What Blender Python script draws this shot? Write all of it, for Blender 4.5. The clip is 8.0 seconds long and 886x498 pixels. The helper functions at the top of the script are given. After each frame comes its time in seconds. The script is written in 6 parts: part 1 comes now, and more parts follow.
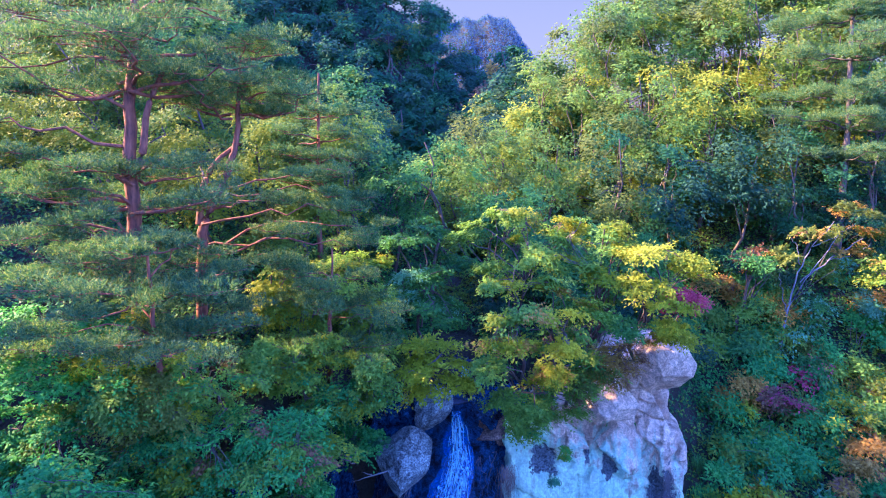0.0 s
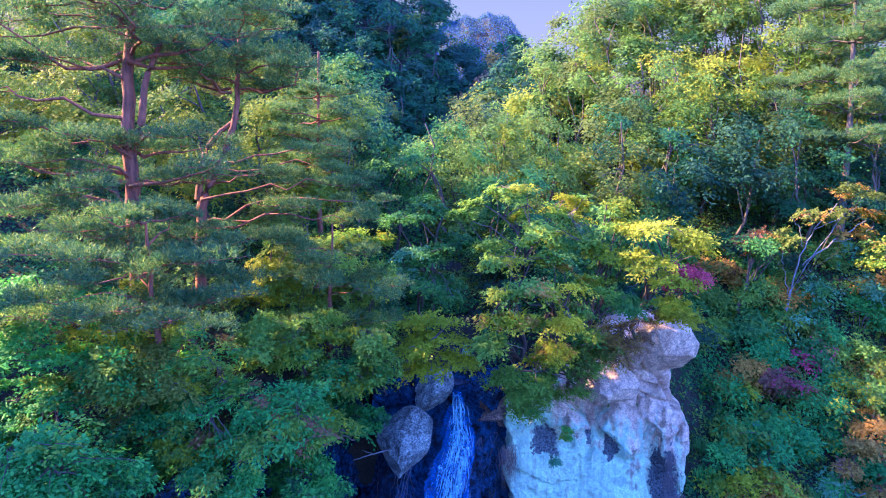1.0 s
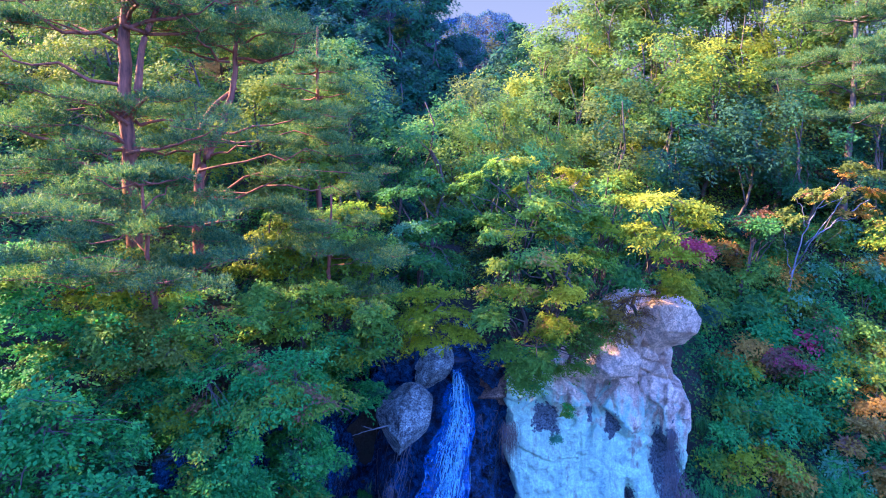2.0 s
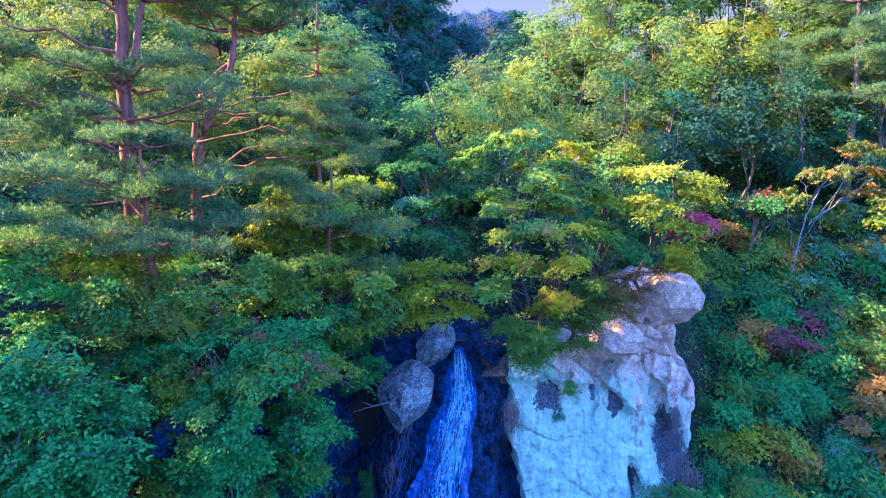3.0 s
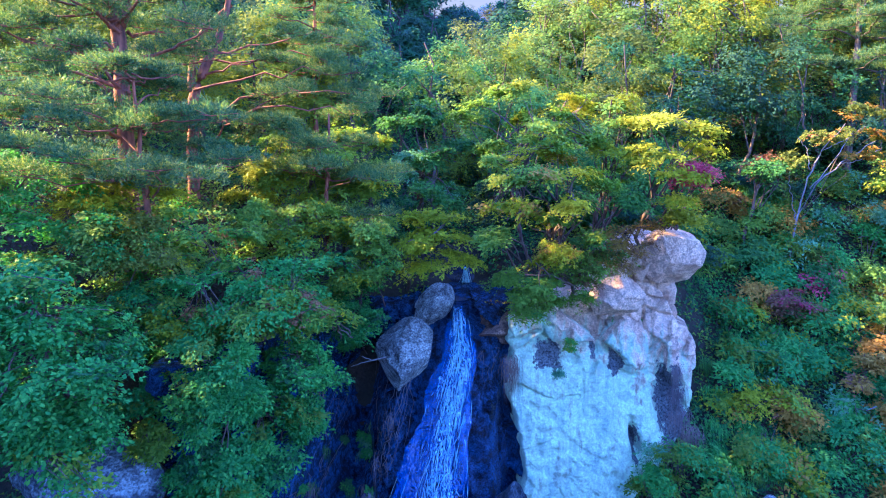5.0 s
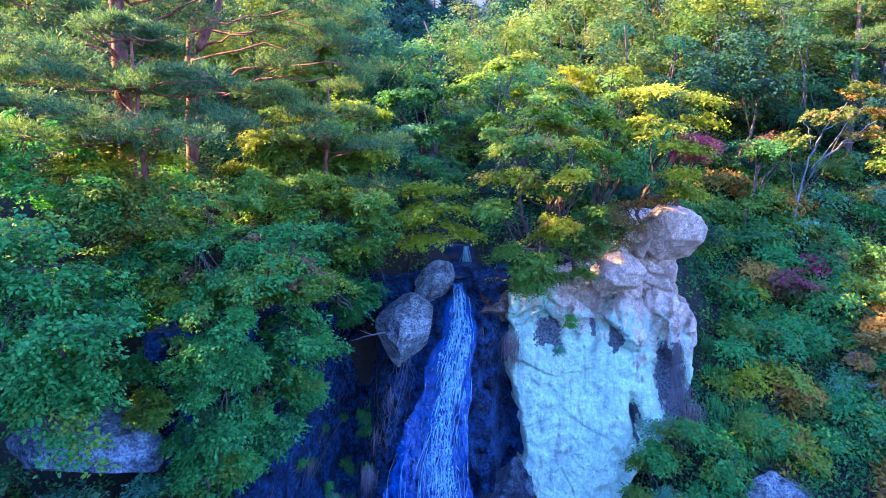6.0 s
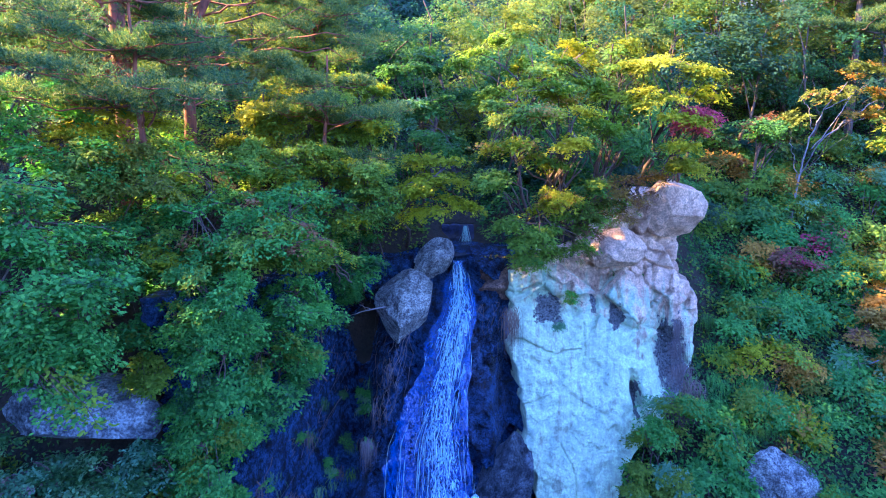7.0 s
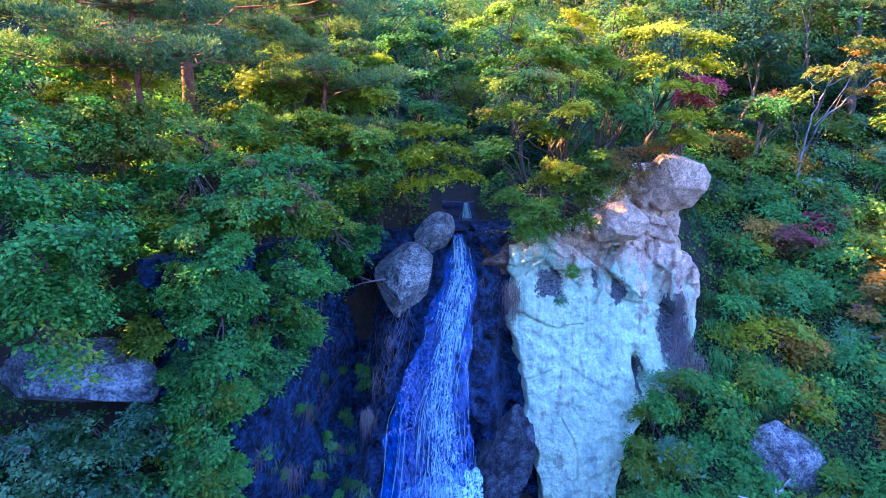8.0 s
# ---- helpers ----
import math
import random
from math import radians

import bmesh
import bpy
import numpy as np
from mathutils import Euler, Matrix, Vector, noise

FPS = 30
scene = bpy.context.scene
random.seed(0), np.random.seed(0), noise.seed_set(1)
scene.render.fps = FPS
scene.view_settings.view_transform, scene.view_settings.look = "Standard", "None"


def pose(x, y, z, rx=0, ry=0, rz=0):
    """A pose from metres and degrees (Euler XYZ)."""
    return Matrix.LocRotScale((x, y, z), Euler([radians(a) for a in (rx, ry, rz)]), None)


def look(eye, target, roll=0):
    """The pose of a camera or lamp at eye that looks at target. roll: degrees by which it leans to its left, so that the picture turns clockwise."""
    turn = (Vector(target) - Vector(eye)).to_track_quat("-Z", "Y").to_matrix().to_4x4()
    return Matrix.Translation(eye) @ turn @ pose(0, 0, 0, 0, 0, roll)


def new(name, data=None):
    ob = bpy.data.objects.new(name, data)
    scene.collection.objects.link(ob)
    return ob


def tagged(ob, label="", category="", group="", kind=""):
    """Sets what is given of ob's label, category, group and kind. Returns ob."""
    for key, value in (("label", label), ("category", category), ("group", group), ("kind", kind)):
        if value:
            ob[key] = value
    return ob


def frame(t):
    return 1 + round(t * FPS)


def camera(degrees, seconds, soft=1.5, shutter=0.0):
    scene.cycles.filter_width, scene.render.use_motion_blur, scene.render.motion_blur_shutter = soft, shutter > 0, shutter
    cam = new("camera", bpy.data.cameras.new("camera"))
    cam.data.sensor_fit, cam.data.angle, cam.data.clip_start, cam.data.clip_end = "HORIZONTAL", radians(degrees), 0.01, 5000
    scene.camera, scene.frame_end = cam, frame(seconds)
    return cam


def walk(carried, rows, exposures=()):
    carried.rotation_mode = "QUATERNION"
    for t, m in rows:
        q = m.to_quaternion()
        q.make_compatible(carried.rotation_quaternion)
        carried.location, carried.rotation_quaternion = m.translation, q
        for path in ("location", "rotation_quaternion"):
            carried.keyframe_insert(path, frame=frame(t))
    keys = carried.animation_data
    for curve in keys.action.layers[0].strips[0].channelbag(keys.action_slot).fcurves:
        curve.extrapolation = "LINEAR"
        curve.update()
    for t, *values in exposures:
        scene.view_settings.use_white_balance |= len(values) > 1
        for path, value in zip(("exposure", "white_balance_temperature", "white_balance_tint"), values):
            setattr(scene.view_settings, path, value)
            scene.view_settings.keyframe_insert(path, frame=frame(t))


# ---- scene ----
cam = camera(78.0, 8.0, 1.05)
METRES, EYE, TILT, LEAN, TURN = 6.5, 19.0, -8.3, 0.0, 0.0
ROWS = [
    (0.0, 0.0000, 0.0000, 0.0000, 0.00, 0.00, -0.00),
    (0.5, -0.0029, 0.0094, -0.0535, -0.01, -0.03, -0.02),
    (1.0, -0.0026, 0.0189, -0.1132, 0.03, -0.07, -0.02),
    (1.5, -0.0005, 0.0302, -0.1782, 0.04, -0.11, -0.05),
    (3.0, -0.0113, 0.0705, -0.3693, -0.01, -0.17, 0.06),
    (3.5, -0.0137, 0.0800, -0.4298, -0.05, -0.14, 0.08),
    (4.0, -0.0134, 0.0873, -0.4891, -0.10, -0.20, 0.11),
    (4.5, -0.0110, 0.0916, -0.5420, -0.11, -0.24, 0.11),
    (6.0, -0.0119, 0.1108, -0.7269, -0.12, -0.30, 0.12),
    (6.5, -0.0128, 0.1164, -0.7886, -0.15, -0.30, 0.12),
    (7.0, -0.0137, 0.1229, -0.8546, -0.20, -0.30, 0.16),
    (7.5, -0.0159, 0.1336, -0.9239, -0.20, -0.34, 0.14),
    (8.0, -0.0180, 0.1468, -0.9912, -0.23, -0.38, 0.15),
]
walk(cam, [(t, pose(0, 0, EYE, TILT, LEAN, TURN) @ pose(METRES * x, METRES * y, METRES * z, 90 + pitch, roll, yaw)) for t, x, y, z, yaw, pitch, roll in ROWS],
     exposures=((0.0, 3.22, 4850, 51), (4.0, 3.42, 4920, 38), (8.0, 3.70, 5550, 42)))

# ---- light ----
world = bpy.data.worlds.new("world")
scene.world = world
world.use_nodes = True
wn = world.node_tree.nodes
sky = wn.new("ShaderNodeTexSky")
sky.sky_type = 'NISHITA'
sky.sun_disc = False
SUN_ELEV, SUN_AZ = radians(32.0), radians(-82.0)   # azimuth from +y, towards +x
sky.sun_elevation = SUN_ELEV
sky.sun_rotation = SUN_AZ
sky.air_density, sky.dust_density, sky.ozone_density = 1.4, 0.6, 2.5
wn["Background"].inputs["Strength"].default_value = 0.088
tint = wn.new("ShaderNodeMix")
tint.data_type, tint.blend_type = 'RGBA', 'MULTIPLY'
tint.inputs[0].default_value, tint.inputs[7].default_value = 1.0, (0.70, 0.95, 1.58, 1)
world.node_tree.links.new(sky.outputs[0], tint.inputs[6])
world.node_tree.links.new(tint.outputs[2], wn["Background"].inputs["Color"])
sun_dir = Vector((math.sin(SUN_AZ) * math.cos(SUN_ELEV), math.cos(SUN_AZ) * math.cos(SUN_ELEV), math.sin(SUN_ELEV)))
sun = new("sun", bpy.data.lights.new("sun", 'SUN'))
sun.data.energy, sun.data.angle, sun.data.color = 4.5, radians(0.6), (1.0, 0.66, 0.19)
sun.matrix_world = look(sun_dir * 100, (0, 0, 0))


# ---- materials ----
def shader(name):
    m = bpy.data.materials.new(name)
    m.use_nodes = True
    t = m.node_tree
    return m, t.nodes, t.links, t.nodes["Principled BSDF"], t.nodes["Material Output"]


def noise_node(n, l, scale, detail=6, stretch=None, rough=0.6):
    tc = n.new("ShaderNodeTexCoord")
    tx = n.new("ShaderNodeTexNoise")
    tx.inputs["Scale"].default_value, tx.inputs["Detail"].default_value, tx.inputs["Roughness"].default_value = scale, detail, rough
    src = tc.outputs["Object"]
    if stretch:
        mp = n.new("ShaderNodeMapping")
        mp.inputs["Scale"].default_value = stretch
        l.new(src, mp.inputs[0])
        src = mp.outputs[0]
    l.new(src, tx.inputs["Vector"])
    return tx


def ramp(n, l, fac, stops):
    r = n.new("ShaderNodeValToRGB")
    e = r.color_ramp.elements
    while len(e) < len(stops):
        e.new(0.5)
    for k, (p, c) in zip(e, stops):
        k.position, k.color = p, (*c, 1) if len(c) == 3 else c
    l.new(fac, r.inputs[0])
    return r


def mix(n, l, kind, fac, a, b):
    m = n.new("ShaderNodeMix")
    m.data_type, m.blend_type = 'RGBA', kind
    for sock, v in ((m.inputs[0], fac), (m.inputs[6], a), (m.inputs[7], b)):
        if isinstance(v, (int, float)):
            sock.default_value = v
        elif isinstance(v, tuple):
            sock.default_value = (*v, 1)
        else:
            l.new(v, sock)
    return m.outputs[2]


def leaf_material(name, dark, mid, light, through_light=0.42, rough=0.55):
    m, n, l, p, out = shader(name)
    geo = n.new("ShaderNodeNewGeometry")
    near = [tuple(0.7 * a + 0.3 * b for a, b in zip(c, mid)) for c in (dark, light)]
    r = ramp(n, l, geo.outputs["Random Per Island"], [(0.0, near[0]), (0.5, mid), (1.0, near[1])])
    info = n.new("ShaderNodeObjectInfo")
    own = ramp(n, l, info.outputs["Random"], [(0.0, (0.78, 0.86, 0.95)), (0.5, (1.0, 1.0, 1.0)), (1.0, (1.22, 1.10, 0.92))])
    patch = ramp(n, l, noise_node(n, l, 0.9, 3).outputs[0], [(0.3, (0.74, 0.78, 0.72)), (0.7, (1.25, 1.15, 1.05))])
    c = mix(n, l, 'MULTIPLY', 1.0, r.outputs[0], patch.outputs[0])
    c = mix(n, l, 'MULTIPLY', 1.0, c, own.outputs[0])
    l.new(c, p.inputs["Base Color"])
    p.inputs["Roughness"].default_value = rough
    p.inputs["Specular IOR Level"].default_value = 0.10
    tr = n.new("ShaderNodeBsdfTranslucent")
    l.new(mix(n, l, 'MULTIPLY', 1.0, c, (1.3, 1.25, 0.5)), tr.inputs[0])
    ms = n.new("ShaderNodeMixShader")
    ms.inputs[0].default_value = through_light
    l.new(p.outputs[0], ms.inputs[1])
    l.new(tr.outputs[0], ms.inputs[2])
    l.new(ms.outputs[0], out.inputs[0])
    return m


G_DARK = leaf_material("leaf_dark_green", (0.014, 0.070, 0.036), (0.030, 0.125, 0.050), (0.050, 0.18, 0.06))
# Darker leaf green with the shade of valley and undergrowth put into its colour.
DEEP_SHADE = leaf_material("leaf_shaded_green", (0.014, 0.050, 0.036), (0.028, 0.090, 0.054), (0.050, 0.13, 0.066))
G_MID = leaf_material("leaf_green", (0.026, 0.11, 0.038), (0.052, 0.20, 0.050), (0.105, 0.29, 0.06))
FRESH = leaf_material("leaf_fresh_green", (0.020, 0.145, 0.040), (0.048, 0.285, 0.066), (0.120, 0.42, 0.088))
G_LIGHT = leaf_material("leaf_light_green", (0.065, 0.15, 0.028), (0.12, 0.235, 0.034), (0.19, 0.31, 0.045))
G_YELLOW = leaf_material("leaf_yellow_green", (0.13, 0.19, 0.012), (0.23, 0.29, 0.016), (0.34, 0.38, 0.022))
YELLOW = leaf_material("leaf_yellow", (0.32, 0.30, 0.012), (0.48, 0.45, 0.018), (0.60, 0.56, 0.03))
ORANGE = leaf_material("leaf_orange_brown", (0.22, 0.13, 0.03), (0.38, 0.23, 0.045), (0.48, 0.33, 0.07))
# Lighter copies of the two light greens: missing sun is put into their colour.
LUSH_LIT = leaf_material("leaf_lit_green", (0.085, 0.20, 0.034), (0.155, 0.31, 0.042), (0.24, 0.40, 0.055))
LEMON_LIT = leaf_material("leaf_lit_yellow_green", (0.18, 0.25, 0.014), (0.30, 0.36, 0.018), (0.43, 0.46, 0.026))
OLIVE = leaf_material("leaf_olive_green", (0.06, 0.105, 0.022), (0.115, 0.165, 0.028), (0.18, 0.23, 0.04))
RUSSET = leaf_material("leaf_dull_russet", (0.14, 0.07, 0.045), (0.24, 0.12, 0.065), (0.32, 0.19, 0.09))
RED = leaf_material("leaf_crimson", (0.32, 0.045, 0.08), (0.50, 0.07, 0.13), (0.60, 0.13, 0.17))
GREY = leaf_material("leaf_grey_green", (0.060, 0.20, 0.115), (0.105, 0.31, 0.17), (0.18, 0.40, 0.22))
# Leaves of the far ridges: the blue of haze is painted into them.
FAR_HAZE = leaf_material("leaf_haze_blue", (0.028, 0.075, 0.21), (0.042, 0.10, 0.27), (0.060, 0.13, 0.32))
NEEDLE = leaf_material("pine_needle", (0.016, 0.09, 0.055), (0.065, 0.17, 0.072), (0.28, 0.34, 0.08), 0.4, 0.5)
BRUSH = leaf_material("dry_brown_brush", (0.10, 0.05, 0.025), (0.24, 0.13, 0.06), (0.42, 0.26, 0.12), 0.3, 0.7)
STRAW = leaf_material("dry_grass_blade", (0.07, 0.06, 0.06), (0.15, 0.125, 0.12), (0.25, 0.21, 0.20), 0.2, 0.7)


def bark_material(name, a, b, scale=9.0):
    m, n, l, p, out = shader(name)
    t = noise_node(n, l, scale, 8, (1, 1, 0.25))
    r = ramp(n, l, t.outputs[0], [(0.3, a), (0.68, b)])
    l.new(r.outputs[0], p.inputs["Base Color"])
    p.inputs["Roughness"].default_value = 0.85
    bp = n.new("ShaderNodeBump")
    bp.inputs["Strength"].default_value, bp.inputs["Distance"].default_value = 0.8, 0.03
    l.new(t.outputs[0], bp.inputs["Height"])
    l.new(bp.outputs[0], p.inputs["Normal"])
    return m


BARK_RED = bark_material("pine_bark_red", (0.07, 0.024, 0.016), (0.33, 0.105, 0.055))
BARK = bark_material("bark_brown", (0.04, 0.03, 0.025), (0.14, 0.10, 0.075))
BLEACHED = bark_material("bleached_wood", (0.36, 0.34, 0.32), (0.68, 0.65, 0.62))
BARK_PALE = bark_material("bark_pale", (0.09, 0.085, 0.08), (0.22, 0.21, 0.20))


def rock_material(name, cracks, base, light, stain, rough=0.8, scale=1.0, wash=None, bump=0.7, spec=0.25, mottle=0.9, flakes_and_shade=()):
    """base and light: mottling; stain: dark weather marks; wash: colour of a mineral coat that runs down from some
    height (z0, z1); last: (x, z, half-widths) of dark patches, both where the coat has come off and as shade painted in
    hollows.
    """
    m, n, l, p, out = shader(name)
    big = noise_node(n, l, 0.9 * scale, 10, None, 0.65)
    mid = noise_node(n, l, 3.2 * scale, 10, None, 0.7)
    fine = noise_node(n, l, 13 * scale, 8, None, 0.7)
    run = noise_node(n, l, 1.3 * scale, 10, (1.8, 1.8, 0.2), 0.65)
    c = ramp(n, l, big.outputs[0], [(0.38, base), (0.6, light)]).outputs[0]
    g = ramp(n, l, mid.outputs[0], [(0.40, (0.42, 0.40, 0.44)), (0.5, (0.92, 0.92, 0.94)), (0.60, (1.3, 1.28, 1.25))]).outputs[0]
    f = ramp(n, l, fine.outputs[0], [(0.41, (0.26, 0.26, 0.30)), (0.5, (0.95, 0.95, 0.96)), (0.58, (1.4, 1.4, 1.38))]).outputs[0]
    g = mix(n, l, 'MULTIPLY', 0.8, g, f)
    c = mix(n, l, 'MULTIPLY', mottle, c, g)
    if wash:
        tc = n.new("ShaderNodeTexCoord")
        sep = n.new("ShaderNodeSeparateXYZ")
        l.new(tc.outputs["Object"], sep.inputs[0])
        ma = n.new("ShaderNodeMath")
        ma.operation = 'MULTIPLY_ADD'
        l.new(run.outputs[0], ma.inputs[0])
        ma.inputs[1].default_value = wash[3]
        l.new(sep.outputs[2], ma.inputs[2])
        lean = n.new("ShaderNodeMath")
        lean.operation = 'MULTIPLY_ADD'
        l.new(sep.outputs[0], lean.inputs[0])
        lean.inputs[1].default_value = wash[4]
        l.new(ma.outputs[0], lean.inputs[2])
        mr = n.new("ShaderNodeMapRange")
        mr.inputs[1].default_value, mr.inputs[2].default_value = wash[1] + wash[3] / 2, wash[2] + wash[3] / 2
        mr.inputs[3].default_value, mr.inputs[4].default_value = 1.0, 0.0
        l.new(lean.outputs[0], mr.inputs[0])
        mott = mix(n, l, 'MULTIPLY', 0.28, wash[0], g)
        drip = ramp(n, l, run.outputs[0], [(0.32, (0.58, 0.68, 0.80)), (0.52, (1.14, 1.12, 1.08))]).outputs[0]
        c = mix(n, l, 'MIX', mr.outputs[0], c, mix(n, l, 'MULTIPLY', 0.8, mott, drip))
    s = ramp(n, l, run.outputs[0], [(0.56, (0, 0, 0)), (0.68, (1, 1, 1))]).outputs[0]
    c = mix(n, l, 'MIX', s, c, mix(n, l, 'MIX', 0.6, c, stain))
    blot = ramp(n, l, noise_node(n, l, 1.1 * scale, 8, (1.0, 1.0, 0.6), 0.6).outputs[0], [(0.62, (0, 0, 0)), (0.67, (1, 1, 1))]).outputs[0]
    c = mix(n, l, 'MIX', blot, c, mix(n, l, 'MIX', 0.4, c, stain))
    for fx, fz, rx, rz in flakes_and_shade:
        at = n.new("ShaderNodeTexCoord")
        warp = n.new("ShaderNodeVectorMath")
        warp.operation = 'MULTIPLY_ADD'
        l.new(noise_node(n, l, 2.6, 8, None, 0.7).outputs[1], warp.inputs[0])
        warp.inputs[1].default_value = (2.8 * rx, 0, 2.8 * rz)
        l.new(at.outputs["Object"], warp.inputs[2])
        mp = n.new("ShaderNodeMapping")
        mp.inputs["Location"].default_value = (-(fx + 1.4 * rx) / rx, 0, -(fz + 1.4 * rz) / rz)
        mp.inputs["Scale"].default_value = (1 / rx, 0, 1 / rz)
        l.new(warp.outputs[0], mp.inputs[0])
        far = n.new("ShaderNodeVectorMath")
        far.operation = 'LENGTH'
        l.new(mp.outputs[0], far.inputs[0])
        bare = ramp(n, l, far.outputs["Value"], [(0.80, (1, 1, 1)), (0.90, (0, 0, 0))]).outputs[0]
        c = mix(n, l, 'MIX', bare, c, mix(n, l, 'MULTIPLY', 1.0, (0.14, 0.16, 0.15), f))
    vo = n.new("ShaderNodeTexVoronoi")
    vo.feature = 'DISTANCE_TO_EDGE'
    vo.inputs["Scale"].default_value = 0.36 * scale
    tc2 = n.new("ShaderNodeTexCoord")
    wv = mix(n, l, 'ADD', 0.7, tc2.outputs["Object"], noise_node(n, l, 1.1 * scale, 6).outputs[1])
    l.new(wv, vo.inputs["Vector"])
    k = ramp(n, l, vo.outputs["Distance"], [(0.0, (1, 1, 1)), (0.016, (0, 0, 0))]).outputs[0]
    k = mix(n, l, 'MULTIPLY', 1.0, k, ramp(n, l, big.outputs[0], [(0.45, (0, 0, 0)), (0.55, (cracks, cracks, cracks))]).outputs[0])
    c = mix(n, l, 'MIX', k, c, stain)
    l.new(c, p.inputs["Base Color"])
    p.inputs["Roughness"].default_value = rough
    p.inputs["Specular IOR Level"].default_value = spec
    hgt = mix(n, l, 'MIX', 0.35, mid.outputs[0], fine.outputs[0])
    bp = n.new("ShaderNodeBump")
    bp.inputs["Strength"].default_value, bp.inputs["Distance"].default_value = bump, 0.3
    l.new(hgt, bp.inputs["Height"])
    l.new(bp.outputs[0], p.inputs["Normal"])
    return m


ROCK_PALE = rock_material("pale_cliff_rock", 0.0, (0.54, 0.34, 0.21), (0.90, 0.65, 0.42), (0.10, 0.06, 0.05), 0.75, 1.0,
                          ((0.54, 0.76, 0.47), 10.0, 11.4, 8.0, 0.34), 0.9, 0.25, 0.5,
                          # second and third paint shade into hollows; the others are bare patches
                          [(3.75, 8.35, 0.55, 0.62), (6.82, 5.15, 0.2, 0.75), (6.15, 8.05, 0.28, 0.5), (5.35, 8.45, 0.16, 0.4), (8.15, 6.5, 0.50, 1.75), (8.75, 5.6, 0.6, 0.9)])
ROCK_PINK = rock_material("pink_grey_rock", 0.5, (0.54, 0.34, 0.21), (0.90, 0.65, 0.42), (0.10, 0.06, 0.05), 0.75, 1.3, None, 0.9, 0.25, 0.45)
ROCK_GREY = rock_material("grey_boulder_rock", 0.4, (0.16, 0.19, 0.17), (0.54, 0.62, 0.54), (0.02, 0.02, 0.03), 0.7, 1.6, None, 1.2, 0.3, 1.0)
ROCK_BANK = rock_material("bank_rock", 0.5, (0.055, 0.08, 0.085), (0.24, 0.31, 0.31), (0.015, 0.015, 0.025), 0.75, 1.3)
# Dark wet rock; the blue of its lighter tone paints in reflected sky.
ROCK_WET = rock_material("wet_rock_sky_blue", 0.3, (0.008, 0.016, 0.035), (0.045, 0.13, 0.28), (0.002, 0.004, 0.010), 0.25, 2.2, None, 1.4, 0.5, 1.0)
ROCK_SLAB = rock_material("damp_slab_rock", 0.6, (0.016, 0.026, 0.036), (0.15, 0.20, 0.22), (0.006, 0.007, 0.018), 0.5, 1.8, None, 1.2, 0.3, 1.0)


def soil_material():
    m, n, l, p, out = shader("forest_floor")
    a = noise_node(n, l, 0.8, 8)
    b = noise_node(n, l, 11, 10)
    c = ramp(n, l, a.outputs[0], [(0.3, (0.012, 0.018, 0.009)), (0.5, (0.026, 0.024, 0.014)), (0.7, (0.05, 0.036, 0.02))]).outputs[0]
    g = ramp(n, l, b.outputs[0], [(0.3, (0.4, 0.4, 0.4)), (0.7, (1.3, 1.25, 1.1))]).outputs[0]
    l.new(mix(n, l, 'MULTIPLY', 1.0, c, g), p.inputs["Base Color"])
    p.inputs["Roughness"].default_value = 0.95
    bp = n.new("ShaderNodeBump")
    bp.inputs["Strength"].default_value, bp.inputs["Distance"].default_value = 1.0, 0.1
    l.new(b.outputs[0], bp.inputs["Height"])
    l.new(bp.outputs[0], p.inputs["Normal"])
    return m


SOIL = soil_material()


def water_material(name, thin, streak, film=(0.004, 0.070, 0.27)):
    """Falling or running water: a clear blue film with white aerated streaks."""
    m, n, l, p, out = shader(name)
    t = noise_node(n, l, 1.0, 4, streak, 0.55)
    t2 = noise_node(n, l, 1.0, 5, (streak[0] * 0.3, streak[1] * 0.3, streak[2] * 2.4), 0.6)
    k = mix(n, l, 'MIX', 0.42, t.outputs[0], t2.outputs[0])
    foam = ramp(n, l, k, [(thin, (0, 0, 0)), (thin + 0.14, (1, 1, 1))]).outputs[0]
    p.inputs["Base Color"].default_value = (0.40, 0.74, 0.80, 1)
    p.inputs["Roughness"].default_value = 0.35
    gl = n.new("ShaderNodeBsdfPrincipled")
    gl.inputs["Base Color"].default_value = (*film, 1)
    gl.inputs["Roughness"].default_value = 0.12
    tp = n.new("ShaderNodeBsdfTransparent")
    tp.inputs[0].default_value = (0.8, 0.88, 1.0, 1)
    m1 = n.new("ShaderNodeMixShader")
    l.new(ramp(n, l, k, [(0.42, (0.02, 0.02, 0.02)), (0.54, (0.75, 0.75, 0.75))]).outputs[0], m1.inputs[0])
    l.new(tp.outputs[0], m1.inputs[1])
    l.new(gl.outputs[0], m1.inputs[2])
    m2 = n.new("ShaderNodeMixShader")
    l.new(foam, m2.inputs[0])
    l.new(m1.outputs[0], m2.inputs[1])
    l.new(p.outputs[0], m2.inputs[2])
    l.new(m2.outputs[0], out.inputs[0])
    bp = n.new("ShaderNodeBump")
    bp.inputs["Strength"].default_value, bp.inputs["Distance"].default_value = 0.7, 0.05
    l.new(k, bp.inputs["Height"])
    l.new(bp.outputs[0], p.inputs["Normal"])
    l.new(bp.outputs[0], gl.inputs["Normal"])
    return m


WATER_FALL = water_material("falling_water", 0.62, (26, 26, 0.16))
WATER_CORE = water_material("aerated_water", 0.50, (28, 28, 0.20))
WATER_WHITE = leaf_material("white_water", (0.14, 0.40, 0.56), (0.27, 0.58, 0.70), (0.52, 0.80, 0.84), 0.4, 0.3)
WATER_POOL = water_material("pool_water", 0.68, (3, 3, 1), (0.006, 0.02, 0.05))
